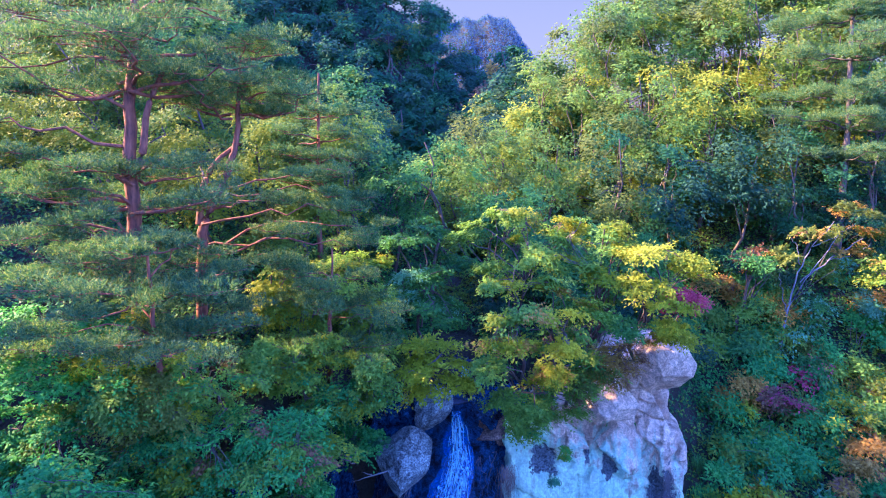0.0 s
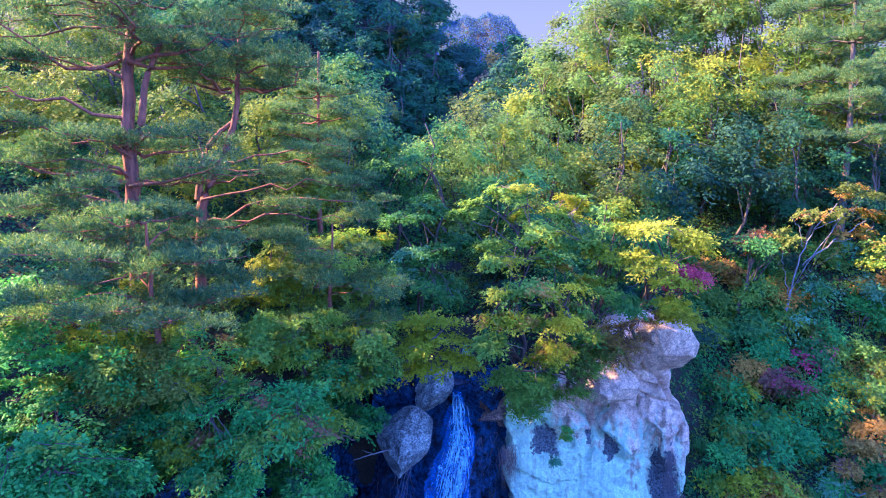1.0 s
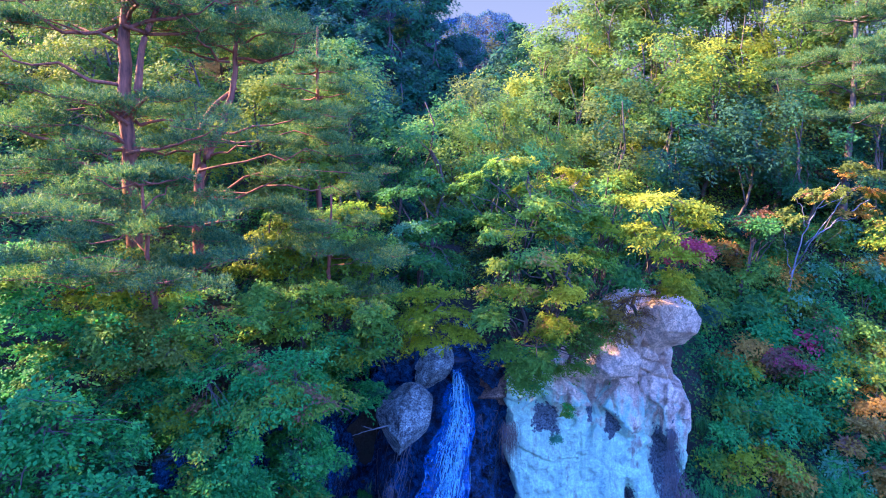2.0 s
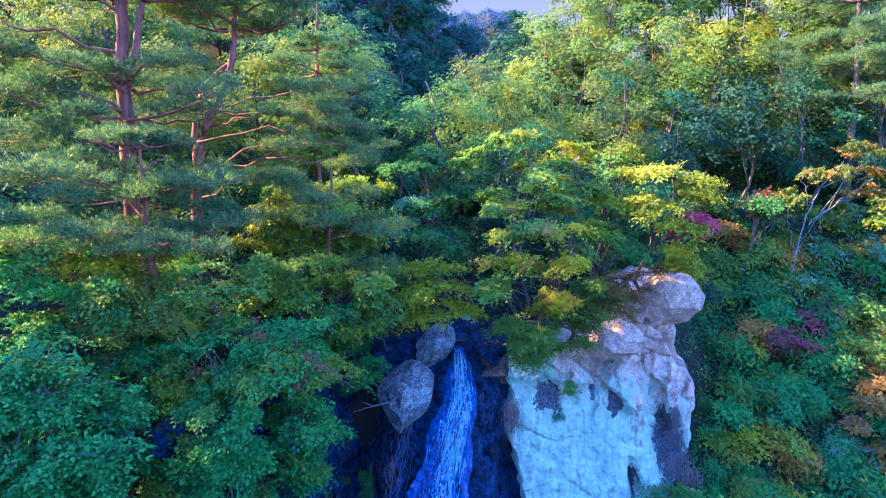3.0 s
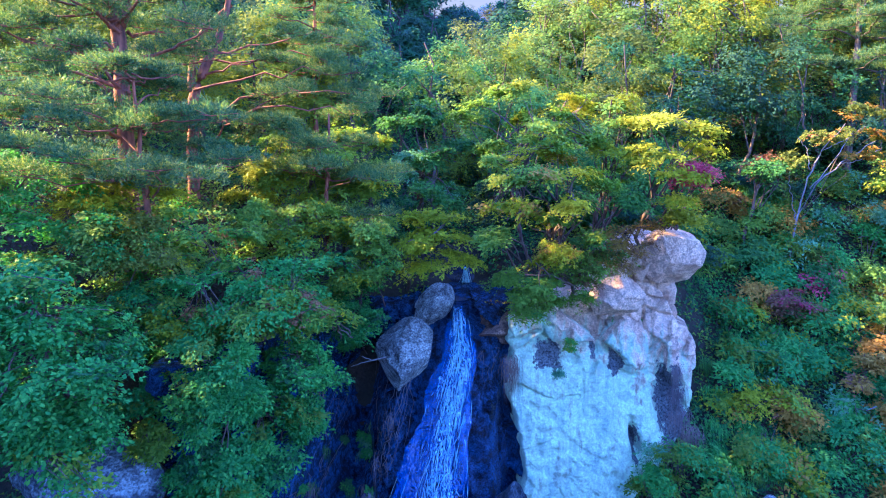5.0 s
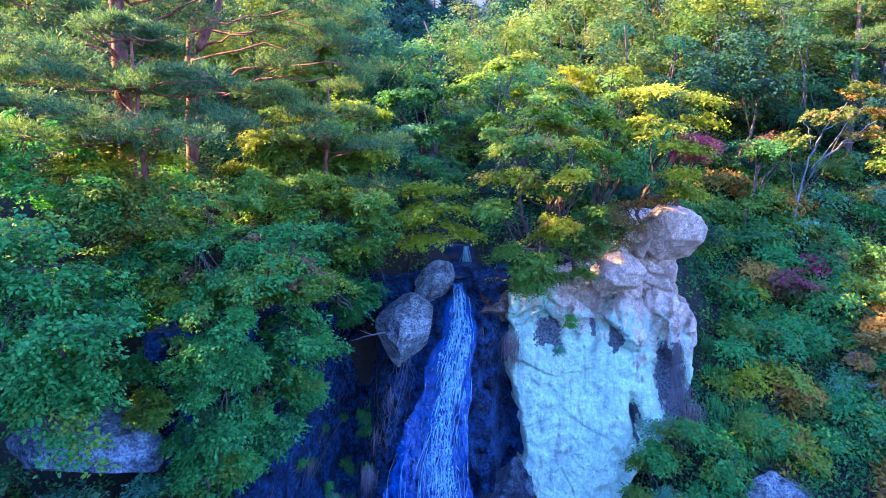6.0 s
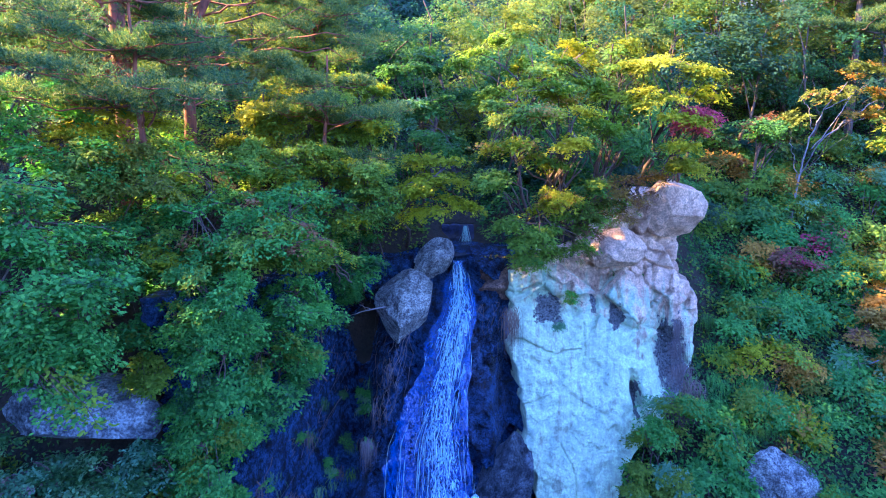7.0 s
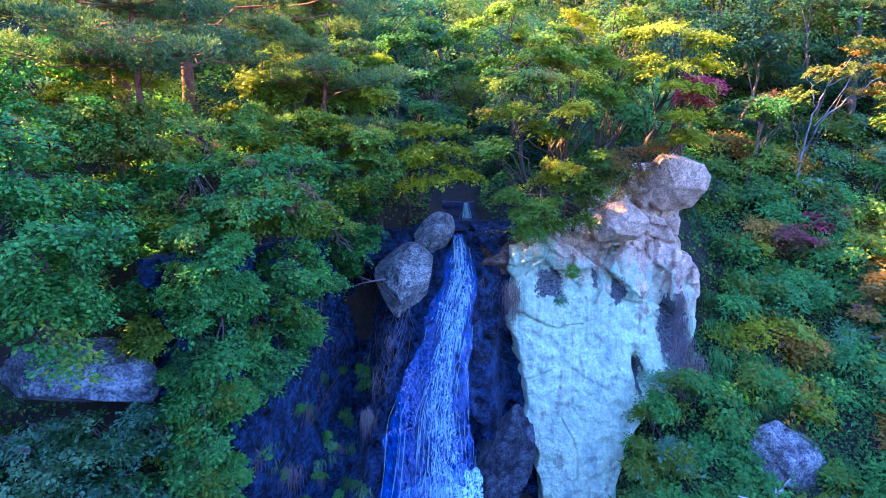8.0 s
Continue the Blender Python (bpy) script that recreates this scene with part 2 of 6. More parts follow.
STREAM = rock_material("dark_stream_water", 0.0, (0.004, 0.007, 0.02), (0.012, 0.018, 0.045), (0.003, 0.004, 0.01), 0.2, 1.0, None, 0.15, 0.2)
WATER_FOAM = water_material("foaming_water", 0.40, (22, 12, 7))


# ---- mesh tools ----
def smooth(a, b, x):
    t = np.clip((np.asarray(x, float) - a) / (b - a), 0, 1)
    return t * t * (3 - 2 * t)


def wavy(x, y, seed, scale, octaves=4):
    """Smooth pseudo-random relief, about -1 to 1, from sums of turned sines."""
    r = np.random.RandomState(seed)
    out, amp, tot = 0.0, 1.0, 0.0
    for o in range(octaves):
        for k in range(3):
            a, ph = r.uniform(0, 6.28), r.uniform(0, 6.28)
            out = out + amp * np.sin((np.cos(a) * x + np.sin(a) * y) * scale * 2 ** o * r.uniform(0.8, 1.25) + ph + 1.3 * np.sin((np.sin(a) * x - np.cos(a) * y) * scale * 2 ** o * 0.7 + ph * 2))
        tot += amp * 1.8
        amp *= 0.5
    return out / tot


def mesh_from(name, verts, faces, mats, index=None, flat=True):
    """A mesh from arrays; faces: an (n, k) array of one k, or a list of such arrays."""
    me = bpy.data.meshes.new(name)
    verts = np.asarray(verts, np.float32)
    sets = faces if isinstance(faces, list) else [faces]
    loops = np.concatenate([np.asarray(f, np.int32).ravel() for f in sets])
    counts = np.concatenate([np.full(len(f), f.shape[1], np.int32) for f in sets])
    me.vertices.add(len(verts))
    me.vertices.foreach_set("co", verts.ravel())
    me.loops.add(len(loops))
    me.loops.foreach_set("vertex_index", loops)
    me.polygons.add(len(counts))
    me.polygons.foreach_set("loop_start", np.concatenate([[0], np.cumsum(counts)[:-1]]).astype(np.int32))
    for m in mats:
        me.materials.append(m)
    if index is not None:
        me.polygons.foreach_set("material_index", np.asarray(index, np.int32))
    if not flat:
        me.polygons.foreach_set("use_smooth", np.ones(len(counts), bool))
    me.update(calc_edges=True)
    return me


def part_mesh(name, me, parent, label=""):
    ob = new(name, me)
    ob.parent = parent
    return tagged(ob, label)


def holder(name, label, category, group="", at=(0, 0, 0)):
    ob = new(name)
    ob.location = at
    ob.empty_display_size = 0.2
    return tagged(ob, label, category, group)


def unit(v):
    return v / np.maximum(np.linalg.norm(v, axis=-1, keepdims=True), 1e-9)


def tube(points, radii, sides=7):
    """A tapered tube along points: verts, quads."""
    P = np.asarray(points, float)
    d = unit(np.gradient(P, axis=0))
    ref = np.where(np.abs(d[:, 2:3]) > 0.9, np.array([[1.0, 0, 0]]), np.array([[0, 0, 1.0]]))
    u = unit(np.cross(d, ref))
    v = np.cross(d, u)
    a = np.arange(sides) * 2 * np.pi / sides
    R = np.asarray(radii, float)[:, None, None]
    V = P[:, None] + R * (np.cos(a)[None, :, None] * u[:, None] + np.sin(a)[None, :, None] * v[:, None])
    n = len(P)
    i = np.arange(n - 1)[:, None] * sides
    j = np.arange(sides)[None]
    k = (j + 1) % sides
    F = np.stack([i + j, i + k, i + sides + k, i + sides + j], -1).reshape(-1, 4)
    return V.reshape(-1, 3), F


def joined(tubes):
    V, F, o = [], [], 0
    for v, f in tubes:
        V.append(v)
        F.append(f + o)
        o += len(v)
    return np.concatenate(V), np.concatenate(F)


def bent(rng, a, b, n, wobble, sag=0.0):
    """Points from a to b with a wandering line."""
    a, b = np.asarray(a, float), np.asarray(b, float)
    t = np.linspace(0, 1, n)[:, None]
    off = np.cumsum(rng.normal(0, 1, (n, 3)), 0)
    off -= t * off[-1]
    L = np.linalg.norm(b - a)
    p = a + (b - a) * t + off * wobble * L / n
    p[:, 2] += sag * L * (t[:, 0] * (1 - t[:, 0])) * 4
    return p


def leaf_quads(rng, centre, out_dir, normal, size, aspect=0.55):
    """Folded pointed leaves, four corners each: verts, quads."""
    n = len(centre)
    d = unit(out_dir - normal * np.sum(out_dir * normal, -1, keepdims=True))
    s = np.cross(normal, d)
    L = (size * rng.uniform(0.65, 1.3, n))[:, None]
    W = L * aspect * rng.uniform(0.8, 1.2, (n, 1))
    V = np.stack([centre - d * L * 0.5, centre + s * W * 0.5 + normal * W * 0.12 + d * L * 0.05, centre + d * L * 0.5 - normal * L * 0.1, centre - s * W * 0.5 + normal * W * 0.12 + d * L * 0.05], 1)
    return V.reshape(-1, 3), np.arange(n * 4).reshape(-1, 4)


def leaf_tris(rng, centre, out_dir, normal, size, aspect=0.55):
    """Small leaves of three corners each, for plants further off: verts, triangles."""
    n = len(centre)
    d = unit(out_dir - normal * np.sum(out_dir * normal, -1, keepdims=True))
    s = np.cross(normal, d)
    L = (size * rng.uniform(0.65, 1.35, n))[:, None]
    W = L * aspect * rng.uniform(0.85, 1.3, (n, 1))
    V = np.stack([centre - d * L * 0.45 + s * W * 0.5, centre - d * L * 0.35 - s * W * 0.5, centre + d * L * 0.55 - normal * L * 0.12], 1)
    return V.reshape(-1, 3), np.arange(n * 3).reshape(-1, 3)


def sprays(rng, C, R, heading, count, size, aspect=0.55, flat=0.09, droop=0.35, upright=0.36, small=True, tilts=(0.0, 0.55)):
    """Leafy sprays: flat fans round centres C of radius R, of twigs that spread outwards and droop, with leaves along each."""
    S, T = len(C), 8
    u = rng.uniform(0.05, 1, (S, count)) ** 0.62
    twig = rng.randint(0, T, (S, count))
    base = rng.uniform(0, 6.28, (S, 1)) + np.arange(T)[None] * (2 * np.pi / T) + rng.normal(0, 0.22, (S, T))
    reach = rng.uniform(0.55, 1.15, (S, T))
    a = np.take_along_axis(base, twig, 1)
    rad = u * np.take_along_axis(reach, twig, 1)
    side = rng.normal(0, 0.11, (S, count)) * (0.5 + u)
    x, y = np.cos(a) * rad - np.sin(a) * side, np.sin(a) * rad + np.cos(a) * side
    h = unit(np.concatenate([heading[:, :2], np.zeros((S, 1))], 1) + 1e-6)
    sd = np.stack([-h[:, 1], h[:, 0], np.zeros(S)], -1)
    tilt = rng.uniform(*tilts, (S, 1, 1))
    fwd = h[:, None] * (1 - 0.3 * tilt) + np.array([0, 0, -1.0]) * tilt
    Rr = R[:, None, None]
    P = C[:, None] + Rr * (x[..., None] * fwd * 1.15 + y[..., None] * sd[:, None])
    lift = np.take_along_axis(rng.normal(0, 0.2, (S, T)), twig, 1)
    P[..., 2] += R[:, None] * (-droop * rad ** 2 + lift * u + rng.normal(0, flat, (S, count)))
    od = x[..., None] * fwd + y[..., None] * sd[:, None] + rng.normal(0, 0.3, (S, count, 3))
    nn = unit(rng.normal(0, upright, (S, count, 3)) + np.array([0, 0, 1.0]) + (0.25 + 0.9 * tilt) * h[:, None])
    make = leaf_tris if small else leaf_quads
    return make(rng, P.reshape(-1, 3), od.reshape(-1, 3), nn.reshape(-1, 3), np.full(S * count, size), aspect)


def crown_points(rng, n, radii, hollow=0.35):
    """Points of an uneven crown: flattened clumps of foliage scattered through an ellipsoid, with gaps between them."""
    m = max(4, n // 7)
    d = unit(rng.normal(0, 1, (m, 3)))
    centre = d * (0.25 + 0.65 * rng.uniform(0, 1, (m, 1)) ** 0.6)
    own = rng.randint(0, m, n)
    o = unit(rng.normal(0, 1, (n, 3))) * rng.uniform(0.1, 1, (n, 1)) * rng.uniform(0.28, 0.55, (m, 1))[own]
    o[:, 2] *= 0.42
    return (centre[own] + o) * np.asarray(radii), own


def leaf_tree(name, label, base, crown, radii, palette, n=60, leaves=70, size=0.11, spray=0.55, bark=None, seed=1, stems=1, category="tree", group="", trunk_r=0.13, limbs=8, aspect=0.55, droop=0.2, lobes=(), twigs=True, small=True, tilts=(0.0, 0.55), lean=0.4):
    """A broadleaf tree or shrub: stems, limbs and twigs in the trunk's mesh; leafy sprays in the crown's. palette: (material, share) rows."""
    rng = np.random.RandomState(seed)
    bark = bark or BARK
    base, crown, radii = np.asarray(base, float), np.asarray(crown, float), np.asarray(radii, float)
    rel = crown - base
    if lobes:
        share_of = [max(2, int(n * q[6] / sum(w[6] for w in lobes))) for q in lobes]
        got = [crown_points(rng, k, q[3:6]) for k, q in zip(share_of, lobes)]
        C = np.concatenate([g[0] + np.array(q[:3]) - base for g, q in zip(got, lobes)])
        own = np.concatenate([g[1] + 50 * i for i, g in enumerate(got)])
        n = len(C)
    else:
        C, own = crown_points(rng, n, radii)
        C = C + rel
    R = spray * rng.uniform(0.6, 1.3, n)
    head = C - rel - np.array([0, lean, 0])
    leaves, size = (int(leaves * 1.25), size * 0.86) if small else (leaves, size)
    V, F = sprays(rng, C, R, head, leaves, size, aspect, droop=droop, small=small, tilts=tilts)
    share = np.cumsum([s for _, s in palette])
    zone = 0.5 + 0.5 * wavy(C[:, 0] + seed * 7, C[:, 2] + C[:, 1] * 0.5, seed + 3, 1.2, 2)
    pick = np.searchsorted(share / share[-1], np.clip(zone * 0.40 + 0.30 * np.random.RandomState(seed).uniform(0, 1, 4000)[own] + 0.30 * rng.uniform(0, 1, n), 0, 0.999))
    crown_me = mesh_from(name + "_crown", V, F, [m for m, _ in palette], np.repeat(pick, leaves))
    tubes = []
    tips = []
    for s in range(stems):
        foot = np.array([rng.normal(0, 0.25), rng.normal(0, 0.15), -0.5]) if stems > 1 else np.array([0, 0, -0.6])
        top = rel + np.array([rng.normal(0, 0.25) * radii[0], 0, radii[2] * rng.uniform(0.2, 0.7)])
        p = bent(rng, foot, top, 9, 0.25)
        tubes.append(tube(p, np.linspace(trunk_r, trunk_r * 0.3, 9) / math.sqrt(stems), 7))
        for k in range(max(2, limbs // stems)):
            i = rng.randint(3, 8)
            j = rng.randint(n)
            q = bent(rng, p[i], C[j], 6, 0.25, 0.08)
            tubes.append(tube(q, np.linspace(trunk_r * 0.42, trunk_r * 0.1, 6), 5))
            tips.append(q)
    T = np.concatenate(tips)
    for j in range(n if twigs else 0):
        k = np.argmin(np.sum((T - C[j]) ** 2, 1))
        tubes.append(tube(bent(rng, T[k], C[j] + (C[j] - T[k]) * 0.2, 4, 0.2), np.array([0.018, 0.014, 0.009, 0.004]) * (0.6 + trunk_r * 3), 3))
    V2, F2 = joined(tubes)
    ob = holder(name, label, category, group, base)
    part_mesh("trunk", mesh_from(name + "_trunk", V2, F2, [bark], None, False), ob)
    part_mesh("crown", crown_me, ob)
    return ob


def needle_tufts(rng, C, axis, length, width, per):
    """Brushes of needles, one triangle each."""
    n = len(C)
    d = unit(axis[:, None] + rng.normal(0, 0.7, (n, per, 3)))
    s = unit(np.cross(d, rng.normal(0, 1, (n, per, 3))))
    L = length * rng.uniform(0.7, 1.2, (n, per, 1))
    root = C[:, None] + rng.normal(0, 0.035, (n, per, 3))
    V = np.stack([root - s * width, root + s * width, root + d * L], 2)
    return V.reshape(-1, 3), np.arange(n * per * 3).reshape(-1, 3)


def pine_tree(name, label, spine, radius, tiers, seed=1, pads=(), tufts=110, per=8, needle=0.112, width=0.0098, bark=None, forks=()):
    """A pine: spine of the trunk, tiers (height, reach, branches) with flat pads of needle brushes; pads: further (x, y, z, r), forks: further stems."""
    rng = np.random.RandomState(seed)
    sp = np.asarray(spine, float)
    base = sp[0].copy()
    sp = sp - base
    t = np.linspace(0, 1, 4 * len(sp))
    ti = np.linspace(0, 1, len(sp))
    line = np.stack([np.interp(t, ti, sp[:, k]) for k in range(3)], -1)
    for k in range(4):
        line[1:-1] = (line[:-2] + 2 * line[1:-1] + line[2:]) / 4
    line[1:-1] += rng.normal(0, 0.02, (len(line) - 2, 3))
    trunk = [tube(line, np.interp(t, [0, 1], [radius, radius * 0.25]), 9)]
    limbs, centres, reach_of = [], [], []
    for f in forks:
        q = np.asarray(f[1:], float) - base
        tt = np.linspace(0, 1, 4 * len(q))
        ln = np.stack([np.interp(tt, np.linspace(0, 1, len(q)), q[:, k]) for k in range(3)], -1)
        for k in range(4):
            ln[1:-1] = (ln[:-2] + 2 * ln[1:-1] + ln[2:]) / 4
        trunk.append(tube(ln, np.linspace(f[0], f[0] * 0.45, len(ln)), 8))
    for z, reach, count in tiers:
        i = int(np.argmin(np.abs(line[:, 2] + base[2] - z)))
        a0 = rng.uniform(0, 6.28)
        for k in range(count):
            a = a0 + 6.28 * k / count + rng.normal(0, 0.3)
            L = reach * rng.uniform(0.7, 1.15)
            tip = line[i] + np.array([math.cos(a) * L, math.sin(a) * L, L * rng.uniform(-0.02, 0.22)])
            q = bent(rng, line[i], tip, 7, 0.35, -0.03)
            limbs.append(tube(q, np.linspace(radius * 0.24, 0.012, 7), 5))
            for s in (1.0, 0.78, 0.55, 0.35)[:4 if reach > 1.6 else 2]:
                c = q[min(6, int(round(s * 6)))]
                centres.append(c + np.array([rng.normal(0, 0.3), rng.normal(0, 0.3), 0.12]))
                reach_of.append(rng.uniform(0.6, 1.15) * min(1.0, 0.35 + reach * 0.22))
    for x, y, z, r in pads:
        c = np.array([x, y, z]) - base
        i = int(np.argmin(np.abs(line[:, 2] - c[2] + 0.5)))
        limbs.append(tube(bent(rng, line[i], c, 7, 0.35, 0.05), np.linspace(radius * 0.22, 0.012, 7), 5))
        for k in range(3):
            centres.append(c + np.array([rng.normal(0, r * 0.5), rng.normal(0, r * 0.4), rng.normal(0, 0.08)]))
            reach_of.append(r * rng.uniform(0.6, 0.9))
    C, R = np.array(centres), np.array(reach_of)
    n = len(C)
    u = np.sqrt(rng.uniform(0, 1, (n, tufts)))
    a = rng.uniform(0, 6.28, (n, tufts))
    rad = u * (0.8 + 0.2 * np.sin(3 * a + rng.uniform(0, 6.28, (n, 1))))
    P = np.stack([np.cos(a) * rad, np.sin(a) * rad * 0.9, 0.10 * rng.normal(0, 1, (n, tufts)) + 0.30 * (1 - rad ** 2) * (0.6 + 0.4 * np.sin(5 * a + rng.uniform(0, 6.28, (n, 1))))], -1) * R[:, None, None] + C[:, None]
    axis = unit(np.stack([np.cos(a) * rad, np.sin(a) * rad, np.full_like(a, 0.55)], -1))
    V, F = needle_tufts(rng, P.reshape(-1, 3), axis.reshape(-1, 3), needle, width, per)
    twigs = []
    for c, r in zip(C, R):
        for k in range(4):
            b = rng.uniform(0, 6.28)
            twigs.append(tube(np.stack([c - [0, 0, 0.05], c + np.array([math.cos(b) * r * 0.8, math.sin(b) * r * 0.8, 0.02])]), [0.014, 0.005], 3))
    ob = holder(name, label, "pine tree", "pines", base)
    bark = bark or BARK_RED
    part_mesh("trunk", mesh_from(name + "_trunk", *joined(trunk), [bark], None, False), ob)
    for v, f in limbs:
        part_mesh("limb", mesh_from(name + "_limb", v, f, [bark], None, False), ob)
    tagged(part_mesh("twig", mesh_from(name + "_twig", *joined(twigs), [bark], None, False), ob), kind="stuff")
    part_mesh("crown", mesh_from(name + "_crown", V, F, [NEEDLE]), ob)
    return ob


def faceted_rock(name, label, centre, radii, material, seed, cuts=14, rough=0.05, turn=(0, 0, 0), category="boulder", group="", taper=0.0, keen=0.0, planes=()):
    """A boulder: a ball cut by random planes and by the planes (x, y, z, distance) given, then roughened."""
    rng = np.random.RandomState(seed)
    bm = bmesh.new()
    bmesh.ops.create_icosphere(bm, subdivisions=5, radius=1)
    nn = unit(rng.normal(0, 1, (cuts, 3)))
    dd = rng.uniform(0.62, 0.88, cuts) - keen
    for q in planes:
        nn, dd = np.vstack([nn, unit(np.array([q[:3]], float))]), np.append(dd, q[3])
    M = Matrix.LocRotScale(None, Euler([radians(v) for v in turn]), radii)
    for v in bm.verts:
        p = np.array(v.co)
        for a, d in zip(nn, dd):
            e = p @ a - d
            if e > 0:
                p = p - a * e * 0.97
        w = Vector(p) * 2.1 + Vector((seed * 3.1, 0, 0))
        k = noise.fractal(w, 1.0, 2.0, 5) * rough + noise.noise(w * 0.6) * rough
        q = p * (1 + k)
        v.co = M @ Vector((q[0] * (1 + taper * q[2]), q[1] * (1 + taper * q[2]), q[2]))
    me = bpy.data.meshes.new(name)
    bm.to_mesh(me)
    bm.free()
    me.materials.append(material)
    ob = new(name, me)
    ob.location = centre
    return tagged(ob, label, category, group)


# ---- the ground ----
def left_top(x, y):
    # The ridge humps out of view on the left are added to hold back sun.
    return 12.6 + (0.42 - 0.14 * smooth(18.5, 17.5, y)) * np.clip(-6 - x, 0, 26) - 0.3 * np.maximum(-36 - x, 0) + 0.28 * np.clip(y - 14, 0, 24) + 0.2 * smooth(-15, -26, x) * smooth(21, 26, y) * np.clip(y - 14, 0, 11) * (1 - 0.8 * smooth(26, 30.5, y)) + 0.8 * smooth(-16, -24, x) * smooth(17.9, 18.7, y) * smooth(27, 25.5, y) + 0.75 * np.clip(y - 37, 0, 22) * smooth(9, -4, x)


def height(x, y):
    """The land: gorge floor, the step of the fall, the valley above it and the slopes on both sides."""
    low = 0.9 + 0.55 * np.clip(-4.5 - x, 0, 12) + 0.5 * np.clip(x - 5.2, 0, 14) * smooth(13.5, 10, y)
    right = 3.0 + 1.02 * (y - 16.7) + 0.12 * np.clip(x - 11, -30, 40)
    right = np.where(y > 27, 13.5 + 0.7 * np.clip(y - 27, 0, 14) - 0.5 * np.clip(y - 41, 0, 30) + 0.12 * np.clip(x - 11, -30, 40), right)
    right = np.maximum(right, low)
    low = low + (right - low) * smooth(5.2, 9.0, x)
    valley = 10.2 + 0.36 * np.clip(y - 20, 0, 17) + 0.8 * np.clip(y - 38, 0, 20) * smooth(9, -4, x) + 0.14 * (x - 0.3) ** 2 * smooth(9, 0, np.abs(x)) - 0.8 * np.exp(-((x - 0.8) / 0.8) ** 2) * smooth(22.4, 21.9, y)
    up = left_top(x, y) * smooth(-2.5, -6.0, x) + valley * (1 - smooth(-2.5, -6.0, x))
    mound = 11.4 + 0.5 * np.clip(y - 21, 0, 24)
    up = up + (mound - up) * smooth(1.6, 4.5, x)
    up = up + (right - up) * smooth(8.5, 11.5, x)
    line = 14.9 + 4.8 * smooth(-5.4, -3.4, x) + 0.5 * smooth(-2.4, 0.0, x) + 0.6 * smooth(1, 3, x)
    k = smooth(-0.7, 0.9, y - line)
    z = low + (up - low) * k
    # the far hills
    z = np.where(y > 60, z - (z - 22) * smooth(60, 110, y), z)
    # left hill raised, mostly out of view, to shade the valley
    z = z + 18 * smooth(-14, -40, x) * smooth(38, 54, y) * smooth(160, 90, y)
    z = z + (50 + 36 * np.exp(-np.abs((x - 25) / np.where(x < 25, 48.0, 25.0)) ** 2.6) + 1.6 * np.sin(x * 0.21) + 1.2 * np.sin(x * 0.53 + 1) + 62 * smooth(-6, -60, x) + 12 * smooth(60, 160, x)) * smooth(200, 350, y) * (1 + 0.10 * wavy(x, y, 5, 0.03, 4))
    # unseen bank added beside and behind the camera, to shade the near left
    z = z + 24 * smooth(-15, -30, x) * smooth(15.0, 14.0, y) * smooth(-40, -20, y)
    # banks behind the camera that close the gorge
    z = z + 0.5 * np.clip(-24 - y, 0, 24)
    return z


def build_ground():
    s = np.linspace(-1, 1, 250)
    X = np.sinh(s * 4.6) / np.sinh(4.6) * 900
    t = np.linspace(-1, 1, 270)
    Y = 17 + np.sinh(t * 4.6) / np.sinh(4.6) * 1100
    gx, gy = np.meshgrid(X, Y)
    z = height(gx, gy)
    near = smooth(80, 20, np.abs(gy - 17))
    z = z + 0.18 * wavy(gx, gy, 2, 1.1, 4) * near + 1.5 * wavy(gx, gy, 4, 0.12, 3) * smooth(50, 120, gy)
    V = np.stack([gx, gy, z], -1).reshape(-1, 3)
    w = len(X)
    i = np.arange(len(Y) - 1)[:, None] * w + np.arange(w - 1)[None]
    F = np.stack([i, i + 1, i + w + 1, i + w], -1).reshape(-1, 4)
    return tagged(new("ground", mesh_from("ground", V, F, [SOIL], None, False)), "forest floor of dark soil and leaf litter on steep slopes", "ground", "", "structure")


build_ground()


def build_backdrop():
    """Hazy sky low over the far end of the valley."""
    m, n, l, p, out = shader("hazy_sky")
    em = n.new("ShaderNodeEmission")
    tc = n.new("ShaderNodeTexCoord")
    sep = n.new("ShaderNodeSeparateXYZ")
    l.new(tc.outputs["Object"], sep.inputs[0])
    mr = n.new("ShaderNodeMapRange")
    mr.inputs[1].default_value, mr.inputs[2].default_value = 250, 480
    l.new(sep.outputs[2], mr.inputs[0])
    l.new(ramp(n, l, mr.outputs[0], [(0.0, (0.62, 0.67, 0.60)), (1.0, (0.50, 0.58, 0.58))]).outputs[0], em.inputs[0])
    em.inputs[1].default_value = 0.100
    l.new(em.outputs[0], out.inputs[0])
    V = [(-1500, 1500, -100), (1500, 1500, -100), (1500, 1500, 560), (-1500, 1500, 560)]
    tagged(new("backdrop", mesh_from("backdrop", V, np.array([[0, 1, 2, 3]]), [m])), "pale hazy sky beyond the far ridge", "sky", "", "structure")


build_backdrop()


def ground_z(x, y):
    return float(height(np.array(float(x)), np.array(float(y))))


